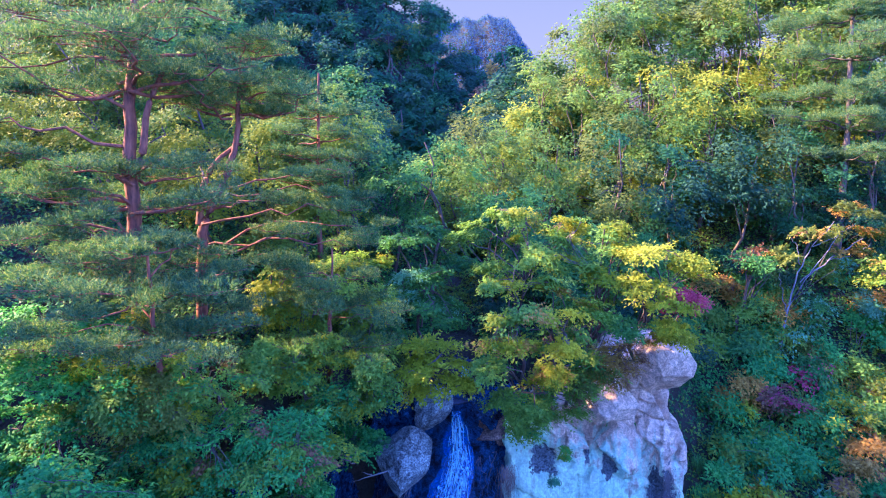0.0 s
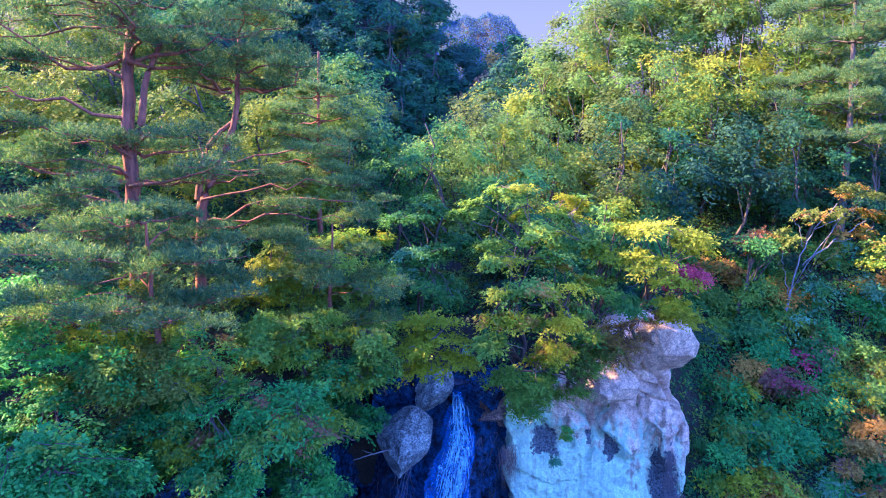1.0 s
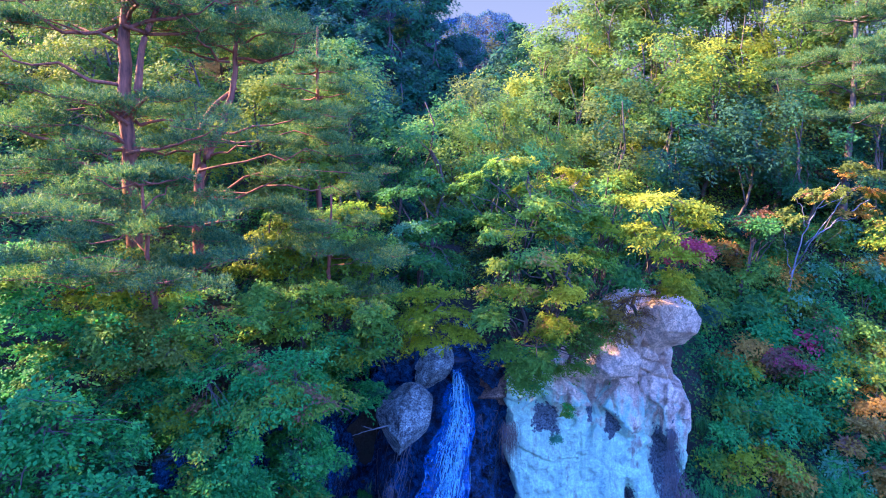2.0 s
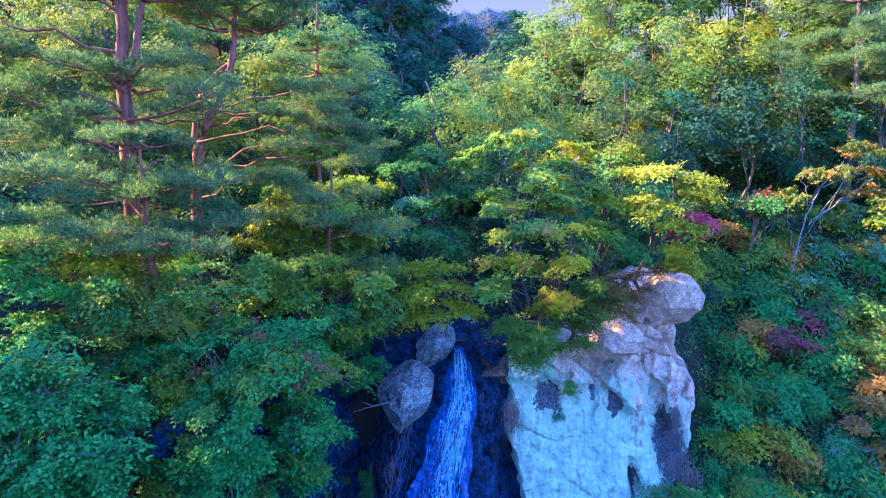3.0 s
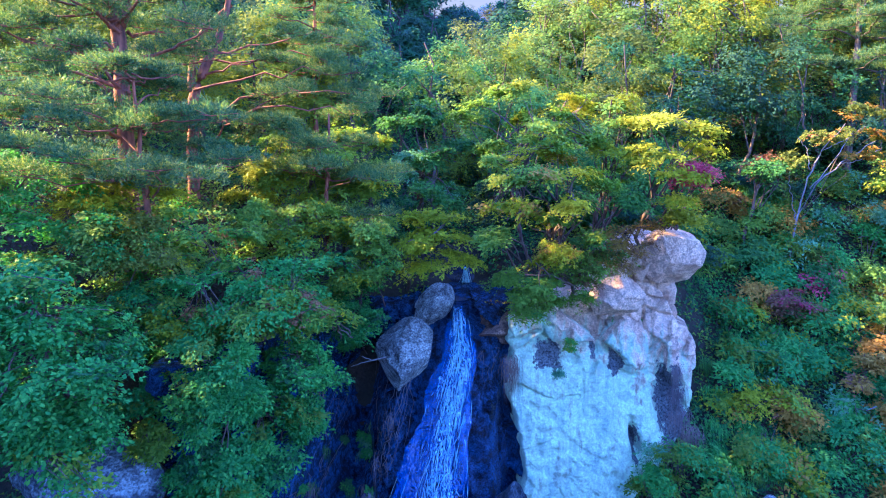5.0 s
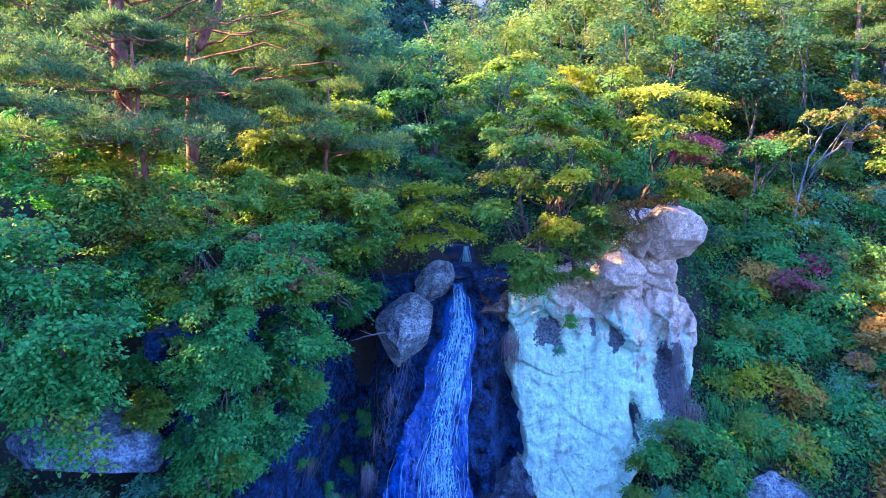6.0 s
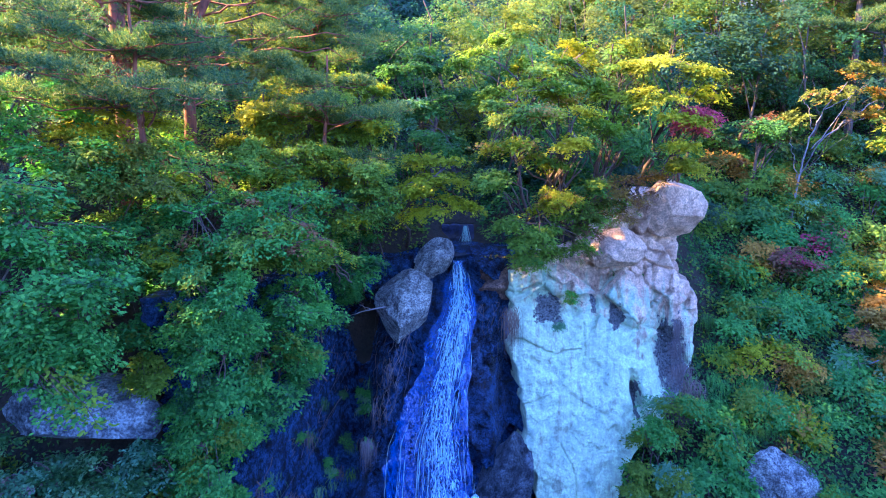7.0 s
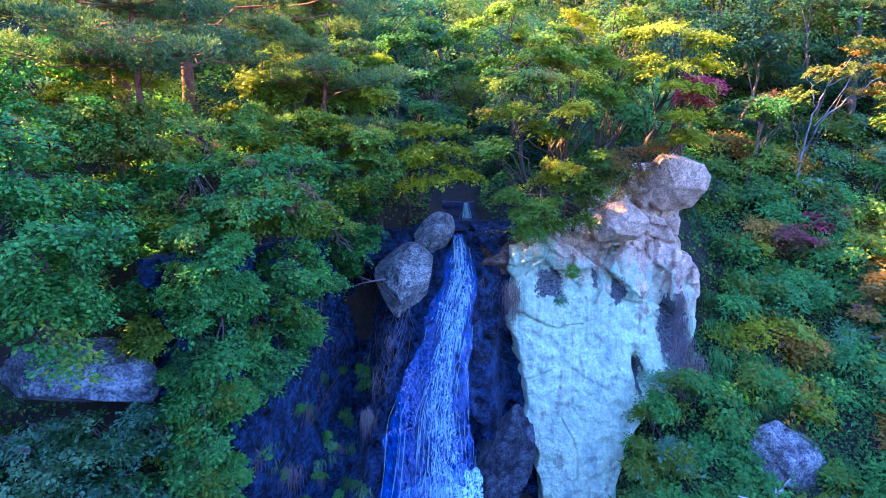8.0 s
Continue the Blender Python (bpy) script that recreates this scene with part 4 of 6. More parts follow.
# the trees round the fall, each with the boughs (x, y, z, half-widths, share) that spread from it
FALL_TREES = [
    ("oak_tree", "light green oak leaning out above the waterfall", (3.2, 20.6, 11.3), [(LUSH_LIT, 4), (LEMON_LIT, 3)], 120, 0.13, [(2.1, 18.5, 17.4, 1.0, 0.8, 0.40, 1), (4.2, 18.5, 17.0, 1.0, 0.7, 0.35, 1), (2.5, 17.5, 16.2, 1.2, 0.8, 0.35, 1.3), (4.4, 17.5, 15.9, 1.0, 0.7, 0.30, 1), (3.2, 18.4, 16.7, 1.1, 0.8, 0.35, 1), (1.3, 18.2, 15.7, 0.9, 0.6, 0.35, 0.8), (1.9, 17.6, 15.2, 0.9, 0.6, 0.3, 0.7), (1.0, 18.6, 16.9, 0.8, 0.6, 0.35, 0.7)]),
    ("birch_tree", "lime-leaved sapling rising above the cliff-top maples", (5.5, 20.6, 11.7), [(LUSH_LIT, 2), (LEMON_LIT, 4)], 46, 0.12, [(5.35, 17.6, 17.1, 0.5, 0.4, 0.35, 1), (5.8, 17.5, 16.5, 0.6, 0.5, 0.25, 1), (5.2, 17.5, 15.6, 0.7, 0.5, 0.25, 0.9)]),
    ("maple_tree", "maple with yellow and light green leaves on the cliff top", (6.9, 20.2, 12.0), [(LUSH_LIT, 1.2), (LEMON_LIT, 4), (YELLOW, 3), (ORANGE, 0.3)], 92, 0.12, [(6.6, 17.0, 16.45, 0.9, 0.6, 0.25, 1.2), (7.6, 17.0, 16.2, 0.7, 0.5, 0.22, 1), (6.2, 16.8, 15.4, 1.0, 0.6, 0.25, 1.2), (7.2, 16.8, 14.8, 0.8, 0.5, 0.22, 0.9), (7.0, 17.2, 14.1, 0.9, 0.5, 0.22, 0.9), (8.3, 17.7, 15.7, 0.5, 0.4, 0.2, 0.5)]),
    ("maple_tree", "maple with green and russet leaves hanging over the cliff edge", (4.4, 20.2, 11.2), MIXED, 105, 0.12, [(3.3, 16.5, 15.5, 1.0, 0.5, 0.28, 1.2), (1.8, 15.5, 14.65, 0.6, 0.4, 0.18, 0.8), (2.75, 15.5, 14.8, 0.8, 0.5, 0.20, 1), (2.0, 15.2, 13.95, 0.8, 0.4, 0.18, 1), (4.6, 16.5, 14.7, 0.9, 0.6, 0.28, 1.1), (3.9, 15.9, 14.2, 0.7, 0.5, 0.22, 0.8), (2.9, 16.3, 13.5, 0.8, 0.5, 0.25, 0.8)]),
    ("maple_tree", "small golden yellow maple among the green boughs", (3.5, 19.8, 11.0), [(YELLOW, 4), (LEMON_LIT, 1)], 22, 0.11, [(3.3, 14.8, 14.05, 0.42, 0.35, 0.16, 1), (3.7, 15.2, 14.9, 0.25, 0.2, 0.12, 0.3)]),
    ("dogwood_tree", "light green spray-leaved tree low over the fall", (2.6, 20.2, 10.9), [(FRESH, 1.5), (LUSH_LIT, 4), (LEMON_LIT, 1.2)], 96, 0.12, [(1.5, 15.7, 13.1, 0.6, 0.4, 0.18, 1), (1.3, 16.6, 12.9, 0.6, 0.4, 0.2, 0.8), (1.9, 17.0, 11.65, 0.7, 0.4, 0.2, 1.2), (2.6, 17.0, 11.1, 0.8, 0.4, 0.2, 1.4), (2.75, 17.1, 10.5, 0.6, 0.3, 0.2, 1), (3.7, 17.6, 10.6, 0.7, 0.3, 0.18, 0.9), (4.5, 17.7, 10.7, 0.5, 0.3, 0.15, 0.6)]),
    ("hornbeam_tree", "leafy green tree among the cliff-top maples", (5.0, 21.0, 11.6), GREEN, 60, 0.12, [(5.65, 17.1, 14.0, 0.8, 0.5, 0.35, 1), (4.7, 17.6, 12.75, 0.6, 0.4, 0.35, 0.8), (4.9, 18.4, 14.6, 1.0, 0.6, 0.5, 1), (6.0, 18.4, 15.0, 0.8, 0.5, 0.4, 0.7)]),
    ("maple_tree", "small crimson maple at the cliff edge", (8.6, 20.6, 12.0), [(RED, 5), (ORANGE, 0.4)], 28, 0.11, [(7.95, 17.2, 15.0, 0.45, 0.3, 0.16, 1), (7.6, 17.6, 14.65, 0.35, 0.3, 0.14, 0.6), (8.25, 17.8, 14.5, 0.3, 0.25, 0.14, 0.5)]),
    ("azalea_shrub", "orange-brown shrub on the rim of the cliff", (3.8, 20.2, 10.9), [(ORANGE, 3), (LEMON_LIT, 2), (YELLOW, 1)], 34, 0.10, [(3.6, 17.1, 12.4, 0.8, 0.5, 0.3, 1), (3.2, 17.4, 12.0, 0.6, 0.4, 0.25, 0.6)]),
    ("azalea_shrub", "green and brown shrub hanging over the rim of the cliff", (4.6, 19.6, 10.6), [(FRESH, 2), (LUSH_LIT, 2), (OLIVE, 1), (RUSSET, 0.6), (ORANGE, 0.4)], 76, 0.11, [(4.3, 17.6, 11.9, 0.7, 0.4, 0.35, 1), (4.9, 17.8, 11.5, 0.7, 0.3, 0.35, 1), (3.5, 17.5, 11.4, 0.7, 0.4, 0.3, 1), (5.3, 17.9, 12.2, 0.6, 0.3, 0.35, 0.8)]),
    ("azalea_shrub", "brownish pink brush along the cliff top", (6.2, 20.0, 11.8), [(RUSSET, 2), (ORANGE, 2.2), (OLIVE, 1.2)], 70, 0.085, [(5.7, 18.2, 12.7, 0.9, 0.5, 0.5, 1.2), (6.8, 18.3, 13.1, 0.8, 0.4, 0.35, 0.8), (5.0, 18.0, 12.1, 0.6, 0.4, 0.4, 0.7), (5.5, 18.0, 11.9, 0.6, 0.4, 0.3, 0.7), (6.4, 18.1, 12.4, 0.6, 0.3, 0.3, 0.6)]),
    ("maple_tree", "yellow-leaved maple bough over the rock knob", (7.9, 20.4, 12.4), GOLD, 30, 0.11, [(8.2, 18.0, 13.45, 0.8, 0.4, 0.2, 1), (7.5, 17.9, 13.5, 0.6, 0.4, 0.2, 0.8)]),
    ("hornbeam_tree", "dense dark green tree beside the stream", (-1.2, 21.6, 11.0), [(G_DARK, 2), (G_MID, 4), (GREY, 1.5), (LUSH_LIT, 1)], 170, 0.12, [(-0.9, 19.2, 16.9, 1.2, 0.9, 0.7, 1), (-0.2, 19.0, 15.6, 1.3, 0.9, 0.6, 1), (-1.5, 18.8, 15.2, 1.1, 0.9, 0.6, 1), (-0.5, 18.4, 14.2, 1.2, 0.8, 0.5, 1), (0.1, 19.2, 14.0, 0.8, 0.6, 0.6, 0.6)]),
    ("hornbeam_tree", "green tree with fine leaves beside the stream", (-2.6, 20.2, 11.5), [(G_MID, 2), (LUSH_LIT, 4), (LEMON_LIT, 3)], 150, 0.11, [(-2.6, 18.2, 15.8, 1.1, 0.8, 0.5, 1), (-2.0, 17.6, 14.7, 1.2, 0.8, 0.4, 1.1), (-3.3, 17.8, 14.4, 1.1, 0.8, 0.4, 1), (-2.0, 17.0, 13.5, 1.0, 0.7, 0.35, 1), (-3.0, 17.0, 12.9, 1.0, 0.6, 0.35, 0.9)]),
    ("maple_tree", "yellow-green maple branch spreading over the fall", (-1.4, 20.6, 10.9), [(LUSH_LIT, 1), (LEMON_LIT, 3.5), (YELLOW, 3)], 92, 0.11, [(-0.45, 16.5, 13.65, 0.9, 0.6, 0.22, 1), (0.7, 16.6, 12.35, 0.8, 0.5, 0.2, 1), (-1.15, 16.4, 12.7, 0.9, 0.6, 0.22, 1), (-0.2, 16.7, 12.95, 0.9, 0.6, 0.22, 1), (-0.4, 16.8, 12.0, 0.8, 0.5, 0.2, 0.7)]),
]
for i, (nm, lab, b, pal, n, size, boughs) in enumerate(FALL_TREES):
    mid = [sum(q[k] for q in boughs) / len(boughs) for k in range(3)]
    leaf_tree(nm, lab, b, mid, (1.2, 0.8, 1.0), pal, int(n * 1.1), 80, size, 0.44, None, 100 + i, category="shrub" if "shrub" in nm else "tree", trunk_r=0.08, lobes=boughs, limbs=14)

HILL = [
    ((-0.7, 23.8, 18.4), (3.0, 1.9, 2.6), GREEN), ((1.7, 25.2, 19.2), (2.6, 1.9, 2.4), HILL_OLIVE), ((4.6, 25.8, 18.8), (2.6, 2.0, 3.0), HILL_OLIVE),
    ((2.6, 22.6, 16.4), (2.2, 1.5, 2.2), GREEN), ((-4.6, 22.4, 19.6), (2.2, 1.6, 3.2), HILL_OLIVE), ((-9.2, 20.0, 19.0), (2.6, 1.0, 2.4), SUNLIT), ((-5.4, 20.9, 16.0), (2.2, 1.4, 2.8), HILL_OLIVE),
    ((-12.6, 20.0, 19.6), (2.6, 1.0, 2.6), SUNLIT), ((-16.0, 20.0, 20.6), (2.4, 1.0, 2.6), SUNLIT), ((-2.8, 26.0, 17.8), (2.6, 1.6, 2.6), GREEN), ((6.4, 24.0, 15.4), (2.3, 1.5, 2.2), GREEN), ((5.6, 22.4, 13.8), (1.8, 1.2, 1.6), SHADE), ((8.6, 23.6, 14.6), (2.0, 1.3, 1.9), GREEN),
]
hrng = np.random.RandomState(41)
for row, (y, x0, x1, lift) in enumerate([(26.0, 8.6, 27, 4.0), (28.4, 7.2, 29, 5.4), (31.0, 4.6, 31, 6.4), (33.6, 5.6, 33, 7.0), (36.4, 4.4, 35, 7.0), (39.6, 6.0, 36, 7.6), (43.0, 8.0, 38, 8.2), (30.0, -1.0, 3.5, 5.0), (33.5, -4.0, 3.8, 4.8)]):
    for k in range(int((x1 - x0) / 2.9) + 1):
        x = x0 + 2.9 * k + hrng.uniform(-0.7, 0.7) + (row % 2) * 1.2
        yy = y + hrng.uniform(-0.7, 0.7)
        z = ground_z(x, yy + 0.8) + lift + hrng.uniform(-1.2, 0.9)
        z = min(z, 14.9 + 1.16 * x) if y > 29 else z
        if x > 0.84 * yy + 2.5:
            continue
        # The front rows get the darkened leaves, as painted shade.
        pal = [HILL_GOLD, HILL_OLIVE, HILL_OLIVE, HILL_FRESH][hrng.randint(4)] if y > 29 else [[(DEEP_SHADE, 3), (G_DARK, 3), (OLIVE, 1)], [(G_DARK, 3), (OLIVE, 3), (G_MID, 2)], [(DEEP_SHADE, 3), (G_DARK, 3)]][hrng.randint(3)] if y < 27 else [HILL_OLIVE, [(G_DARK, 2), (OLIVE, 3), (G_MID, 2)], HILL_GOLD][hrng.randint(3)]
        wide = 1.3 if y > 38 else 1.0
        HILL.append(((x, yy, z), (wide * hrng.uniform(2.1, 2.6), 1.8, hrng.uniform(2.8, 3.6)), pal))
for y in (23.0, 26.0, 29.5, 33.0, 36.5):
    for x in np.arange(-33.0, -3.0, 3.1):
        xx, yy = x + hrng.uniform(-1, 1), y + hrng.uniform(-1, 1)
        if xx < -0.86 * yy - 3 or (yy > 31 and xx < -22) or (yy < 25 and xx < -18) or xx < -22 or xx > -3.2:
            continue
        HILL.append(((xx, yy, ground_z(xx, yy + 0.8) + hrng.uniform(2.8, 4.0)), (2.2, 1.8, hrng.uniform(2.2, 2.8)), [HILL_GOLD, HILL_OLIVE][hrng.randint(2)] if yy < 28 else [GREEN, VALLEY][hrng.randint(2)]))
for y in (30.5, 33.5, 36.5, 39.5):
    for x in np.arange(5.0, 31.0, 3.0):
        xx, yy = x + hrng.uniform(-0.8, 0.8), y + hrng.uniform(-0.8, 0.8)
        if xx < 0.84 * yy:
            HILL.append(((xx, yy, ground_z(xx, yy + 0.5) + 1.9), (2.1, 1.6, 1.7), [HILL_OLIVE, GREEN, HILL_GOLD][hrng.randint(3)]))
for i, (c, r, pal) in enumerate(HILL):
    bx, by = c[0] + 0.3, c[1] + 0.9
    leaf_tree("deciduous_tree", "deciduous tree turning from green to yellow on the hillside" if pal in (HILL_GOLD, HILL_OLIVE, SUNLIT) else "green deciduous tree in the hillside wood",
              (bx, by, ground_z(bx, by)), c, r, pal, 110 if i < 13 else 54 if r[2] == 1.7 else 92, 54 if c[1] < 26 else 38, 0.14 if c[1] < 26 else 0.19 if c[1] < 34 else 0.25, 0.60 if c[1] < 26 else 0.72 if c[1] < 34 else 0.95, BARK, 200 + i, group="hillside wood", trunk_r=0.09, limbs=6, twigs=False, tilts=(0.3, 0.95), lean=2.5)

mrng = np.random.RandomState(43)
i = 0
for row, y in enumerate(np.arange(36.8, 63.0, 3.3)):
    for x in np.arange(-27.0, 7.0, 3.3):
        xx, yy = x + mrng.uniform(-0.9, 0.9) + (row % 2) * 1.6, y + mrng.uniform(-0.8, 0.8)
        if xx > 6.0 or xx < -0.62 * yy + 3:
            continue
        g = ground_z(xx, yy)
        pal = AUTUMN if (xx > 2.5 and 44 < yy < 48) else [VALLEY, VALLEY, [(DEEP_SHADE, 2), (G_DARK, 2), (OLIVE, 1)], [(DEEP_SHADE, 4), (G_DARK, 2), (RUSSET, 0.5)]][mrng.randint(4)]
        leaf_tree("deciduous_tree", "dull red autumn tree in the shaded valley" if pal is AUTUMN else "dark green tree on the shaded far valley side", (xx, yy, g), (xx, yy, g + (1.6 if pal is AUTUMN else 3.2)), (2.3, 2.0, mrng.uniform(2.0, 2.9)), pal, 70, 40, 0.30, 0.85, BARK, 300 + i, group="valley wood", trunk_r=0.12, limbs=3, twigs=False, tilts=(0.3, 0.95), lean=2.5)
        i += 1


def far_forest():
    """Woods on the distant ridges: small tufts of leaves over the ground sheet, with haze put into their blue."""
    rng = np.random.RandomState(9)
    x = np.concatenate([rng.uniform(-14, 54, 4500), rng.uniform(-50, 40, 1200), rng.uniform(40, 190, 300)])
    y = np.concatenate([rng.uniform(262, 368, 4500), rng.uniform(64, 110, 1200), rng.uniform(230, 340, 300)])
    big = np.where(y > 200, 1.8, 1.8) * rng.uniform(0.7, 1.3, len(x))
    z = height(x, y) + big * 0.6
    C = np.repeat(np.stack([x, y, z], -1), 10, 0)
    B = np.repeat(big, 10)
    d = unit(rng.normal(0, 1, C.shape))
    d[:, 2] = np.abs(d[:, 2]) * 1.2
    P = C + d * B[:, None] * rng.uniform(0.5, 1.0, (len(C), 1))
    V, F = leaf_quads(rng, P, rng.normal(0, 1, C.shape), unit(d + rng.normal(0, 0.4, C.shape)), B * 0.34, 0.8)
    kind = np.repeat(rng.choice(3, len(x), p=[0.5, 0.46, 0.04]), 10)
    tagged(new("far_forest", mesh_from("far_forest", V, F, [FAR_HAZE, FAR_HAZE, G_DARK], kind)), "woods on the distant mountain ridges, coloured blue for haze", "forest", "", "stuff")


far_forest()

# the left bank
BANK = [
    ("zelkova_tree", "leafy green tree leaning over the rock bank", (-9.2, 13.0, 9.0), (-7.9, 10.2, 11.0), (1.9, 1.1, 3.2), [(G_DARK, 1.5), (G_MID, 4), (LUSH_LIT, 2.2)], 220, 0.13),
    ("zelkova_tree", "tall leafy green tree at the edge of the bank", (-12.0, 12.9, 9.0), (-10.6, 10.6, 11.6), (1.8, 1.2, 3.0), [(G_DARK, 1.5), (G_MID, 4), (LUSH_LIT, 2)], 150, 0.13),
    ("maple_tree", "green maple with dusky pink tinges above the dark gully", (-5.6, 16.0, 11.8), (-4.7, 13.2, 11.9), (2.2, 1.1, 1.1), [(G_MID, 4), (RUSSET, 0.45), (LUSH_LIT, 2.5)], 110, 0.12),
    ("maple_tree", "spreading green maple under the pines", (-7.2, 16.0, 12.2), (-7.0, 14.0, 13.2), (2.4, 1.2, 1.4), [(G_MID, 3), (LUSH_LIT, 3), (LEMON_LIT, 1)], 110, 0.12),
    ("maple_tree", "green and yellow maple beside the young pine", (-3.6, 17.6, 11.8), (-3.2, 15.8, 12.2), (1.8, 1.0, 1.2), [(G_MID, 3), (LUSH_LIT, 2), (LEMON_LIT, 1.2)], 85, 0.12),
    ("maple_tree", "shaded green maple between the pines", (-10.0, 16.0, 13.0), (-10.2, 13.4, 14.4), (2.4, 1.2, 1.8), GREEN, 110, 0.13),
    ("maple_tree", "bright green maple between the pine stems", (-5.4, 18.6, 12.9), (-5.0, 17.2, 14.6), (1.8, 1.0, 1.8), LIME, 85, 0.12),
    ("maple_tree", "olive and yellow maple in front of the pine stems", (-8.0, 14.6, 12.2), (-7.8, 13.0, 13.0), (1.7, 0.7, 1.2), [(G_MID, 2), (OLIVE, 3), (LEMON_LIT, 2)], 80, 0.11),
    ("maple_tree", "yellow-green maple screening the foot of the tall pine", (-8.6, 14.9, 12.3), (-8.5, 13.7, 14.5), (1.7, 0.6, 0.9), [(LUSH_LIT, 2), (LEMON_LIT, 4)], 80, 0.11),
    ("maple_tree", "light green maple filling the gap beside the pines", (-3.8, 19.2, 12.4), (-3.6, 17.4, 15.2), (1.9, 0.9, 1.7), LIME, 85, 0.12),
]
for i, (nm, lab, b, c, r, pal, n, size) in enumerate(BANK):
    near = i < 2
    pal = [(FRESH if m is G_MID or (m is OLIVE and i < 6) else m, w) for m, w in pal]
    leaf_tree(nm, lab, b, c, r, pal, int(n * 1.25), 70 if near else 78, 0.105 if near else size - 0.01, 0.40 if near else 0.45, None, 400 + i, small=not near, trunk_r=0.07, tilts=(-0.2, 0.7))
SHRUBS = [((-5.4, 12.6, 10.0), (1.4, 0.7, 1.1), GREEN), ((-4.4, 13.3, 8.8), (1.1, 0.6, 1.1), GREEN), ((-5.8, 12.5, 7.0), (0.9, 0.5, 1.5), [(G_MID, 3), (G_LIGHT, 3)]),
          ((-3.5, 14.3, 9.4), (0.8, 0.5, 0.9), SHADE), ((-6.8, 12.6, 8.7), (0.8, 0.5, 0.8), LIME), ((-6.9, 13.4, 10.4), (1.3, 0.6, 1.0), SHADE), ((-9.2, 11.0, 5.4), (1.6, 0.8, 0.8), [(GREY, 3), (RUSSET, 1)]),
          ((-5.0, 13.0, 8.0), (0.9, 0.5, 0.9), GREEN), ((-9.4, 13.2, 9.8), (1.6, 0.7, 1.2), GREEN), ((-7.4, 11.4, 5.2), (1.2, 0.7, 0.7), [(GREY, 3), (G_MID, 2)]), ((-3.0, 16.6, 10.4), (1.1, 0.6, 0.8), SHADE), ((-2.6, 17.6, 11.4), (1.2, 0.7, 0.9), GREEN),
          ((-6.2, 12.5, 9.6), (0.9, 0.5, 0.9), GREEN), ((-4.0, 13.6, 9.9), (1.0, 0.5, 0.9), GREEN), ((-5.2, 12.8, 6.2), (0.7, 0.4, 1.0), SHADE), ((-6.3, 12.4, 5.8), (0.7, 0.4, 1.2), GREEN), ((-4.6, 13.2, 7.6), (0.7, 0.4, 0.8), SHADE), ((-3.7, 14.2, 8.2), (0.7, 0.4, 0.8), GREEN), ((-5.3, 12.5, 8.9), (0.9, 0.5, 0.9), SHADE), ((-6.0, 12.3, 4.9), (0.7, 0.4, 0.8), [(G_MID, 3), (G_LIGHT, 2)]), ((-7.2, 12.8, 9.6), (0.9, 0.5, 0.8), GREEN), ((-8.2, 12.5, 10.6), (1.2, 0.6, 1.2), GREEN), ((-8.9, 12.3, 9.2), (1.2, 0.6, 0.8), SHADE), ((-7.6, 13.0, 11.6), (1.3, 0.6, 0.9), GREEN), ((-9.6, 12.4, 11.8), (1.6, 0.7, 1.2), GREEN), ((-10.6, 12.0, 10.2), (1.4, 0.7, 1.2), GREEN), ((-8.0, 10.9, 5.2), (1.1, 0.7, 0.7), WISPY), ((-9.6, 10.6, 5.5), (1.2, 0.7, 0.8), WISPY), ((-6.9, 11.3, 4.4), (1.0, 0.6, 0.7), WISPY), ((-10.6, 10.6, 5.8), (1.2, 0.7, 0.8), WISPY), ((-8.6, 10.4, 4.6), (1.3, 0.6, 0.6), WISPY), ((-11.4, 10.8, 6.0), (1.6, 0.8, 1.0), [(GREY, 3), (G_MID, 2)]), ((-12.0, 13.0, 10.5), (1.8, 0.8, 1.6), GREEN),
          ((-6.9, 13.0, 11.3), (1.1, 0.5, 0.6), LIME), ((-5.9, 13.2, 11.2), (1.0, 0.5, 0.6), GREEN), ((-4.9, 13.4, 11.2), (1.0, 0.5, 0.6), LIME), ((-3.9, 13.9, 11.1), (0.9, 0.5, 0.6), GREEN), ((-3.1, 14.6, 10.9), (0.9, 0.5, 0.6), LIME),
          ((-4.1, 15.4, 13.6), (1.0, 0.5, 0.7), LIME), ((-2.4, 15.6, 13.2), (0.9, 0.5, 0.6), LIME), ((-5.4, 15.2, 13.6), (1.0, 0.5, 0.7), LIME),
          ((-4.8, 15.5, 12.8), (1.1, 0.6, 0.7), LIME), ((-8.3, 12.5, 13.3), (1.2, 0.5, 0.8), GREEN), ((-3.8, 16.0, 13.5), (0.9, 0.5, 0.6), LIME),
          ((-11.0, 13.2, 12.4), (1.3, 0.6, 0.9), GREEN), ((-12.4, 13.3, 12.8), (1.3, 0.6, 0.9), SHADE), ((-10.0, 13.4, 12.4), (1.1, 0.6, 0.8), GREEN), ((-11.8, 12.8, 11.6), (1.3, 0.6, 0.9), GREEN),
          ((-9.0, 11.3, 6.7), (1.1, 0.6, 0.6), WISPY), ((-7.8, 11.4, 6.6), (1.0, 0.6, 0.6), WISPY), ((-6.8, 11.7, 6.4), (0.9, 0.6, 0.7), WISPY), ((-10.2, 11.2, 6.9), (1.1, 0.6, 0.6), WISPY)]
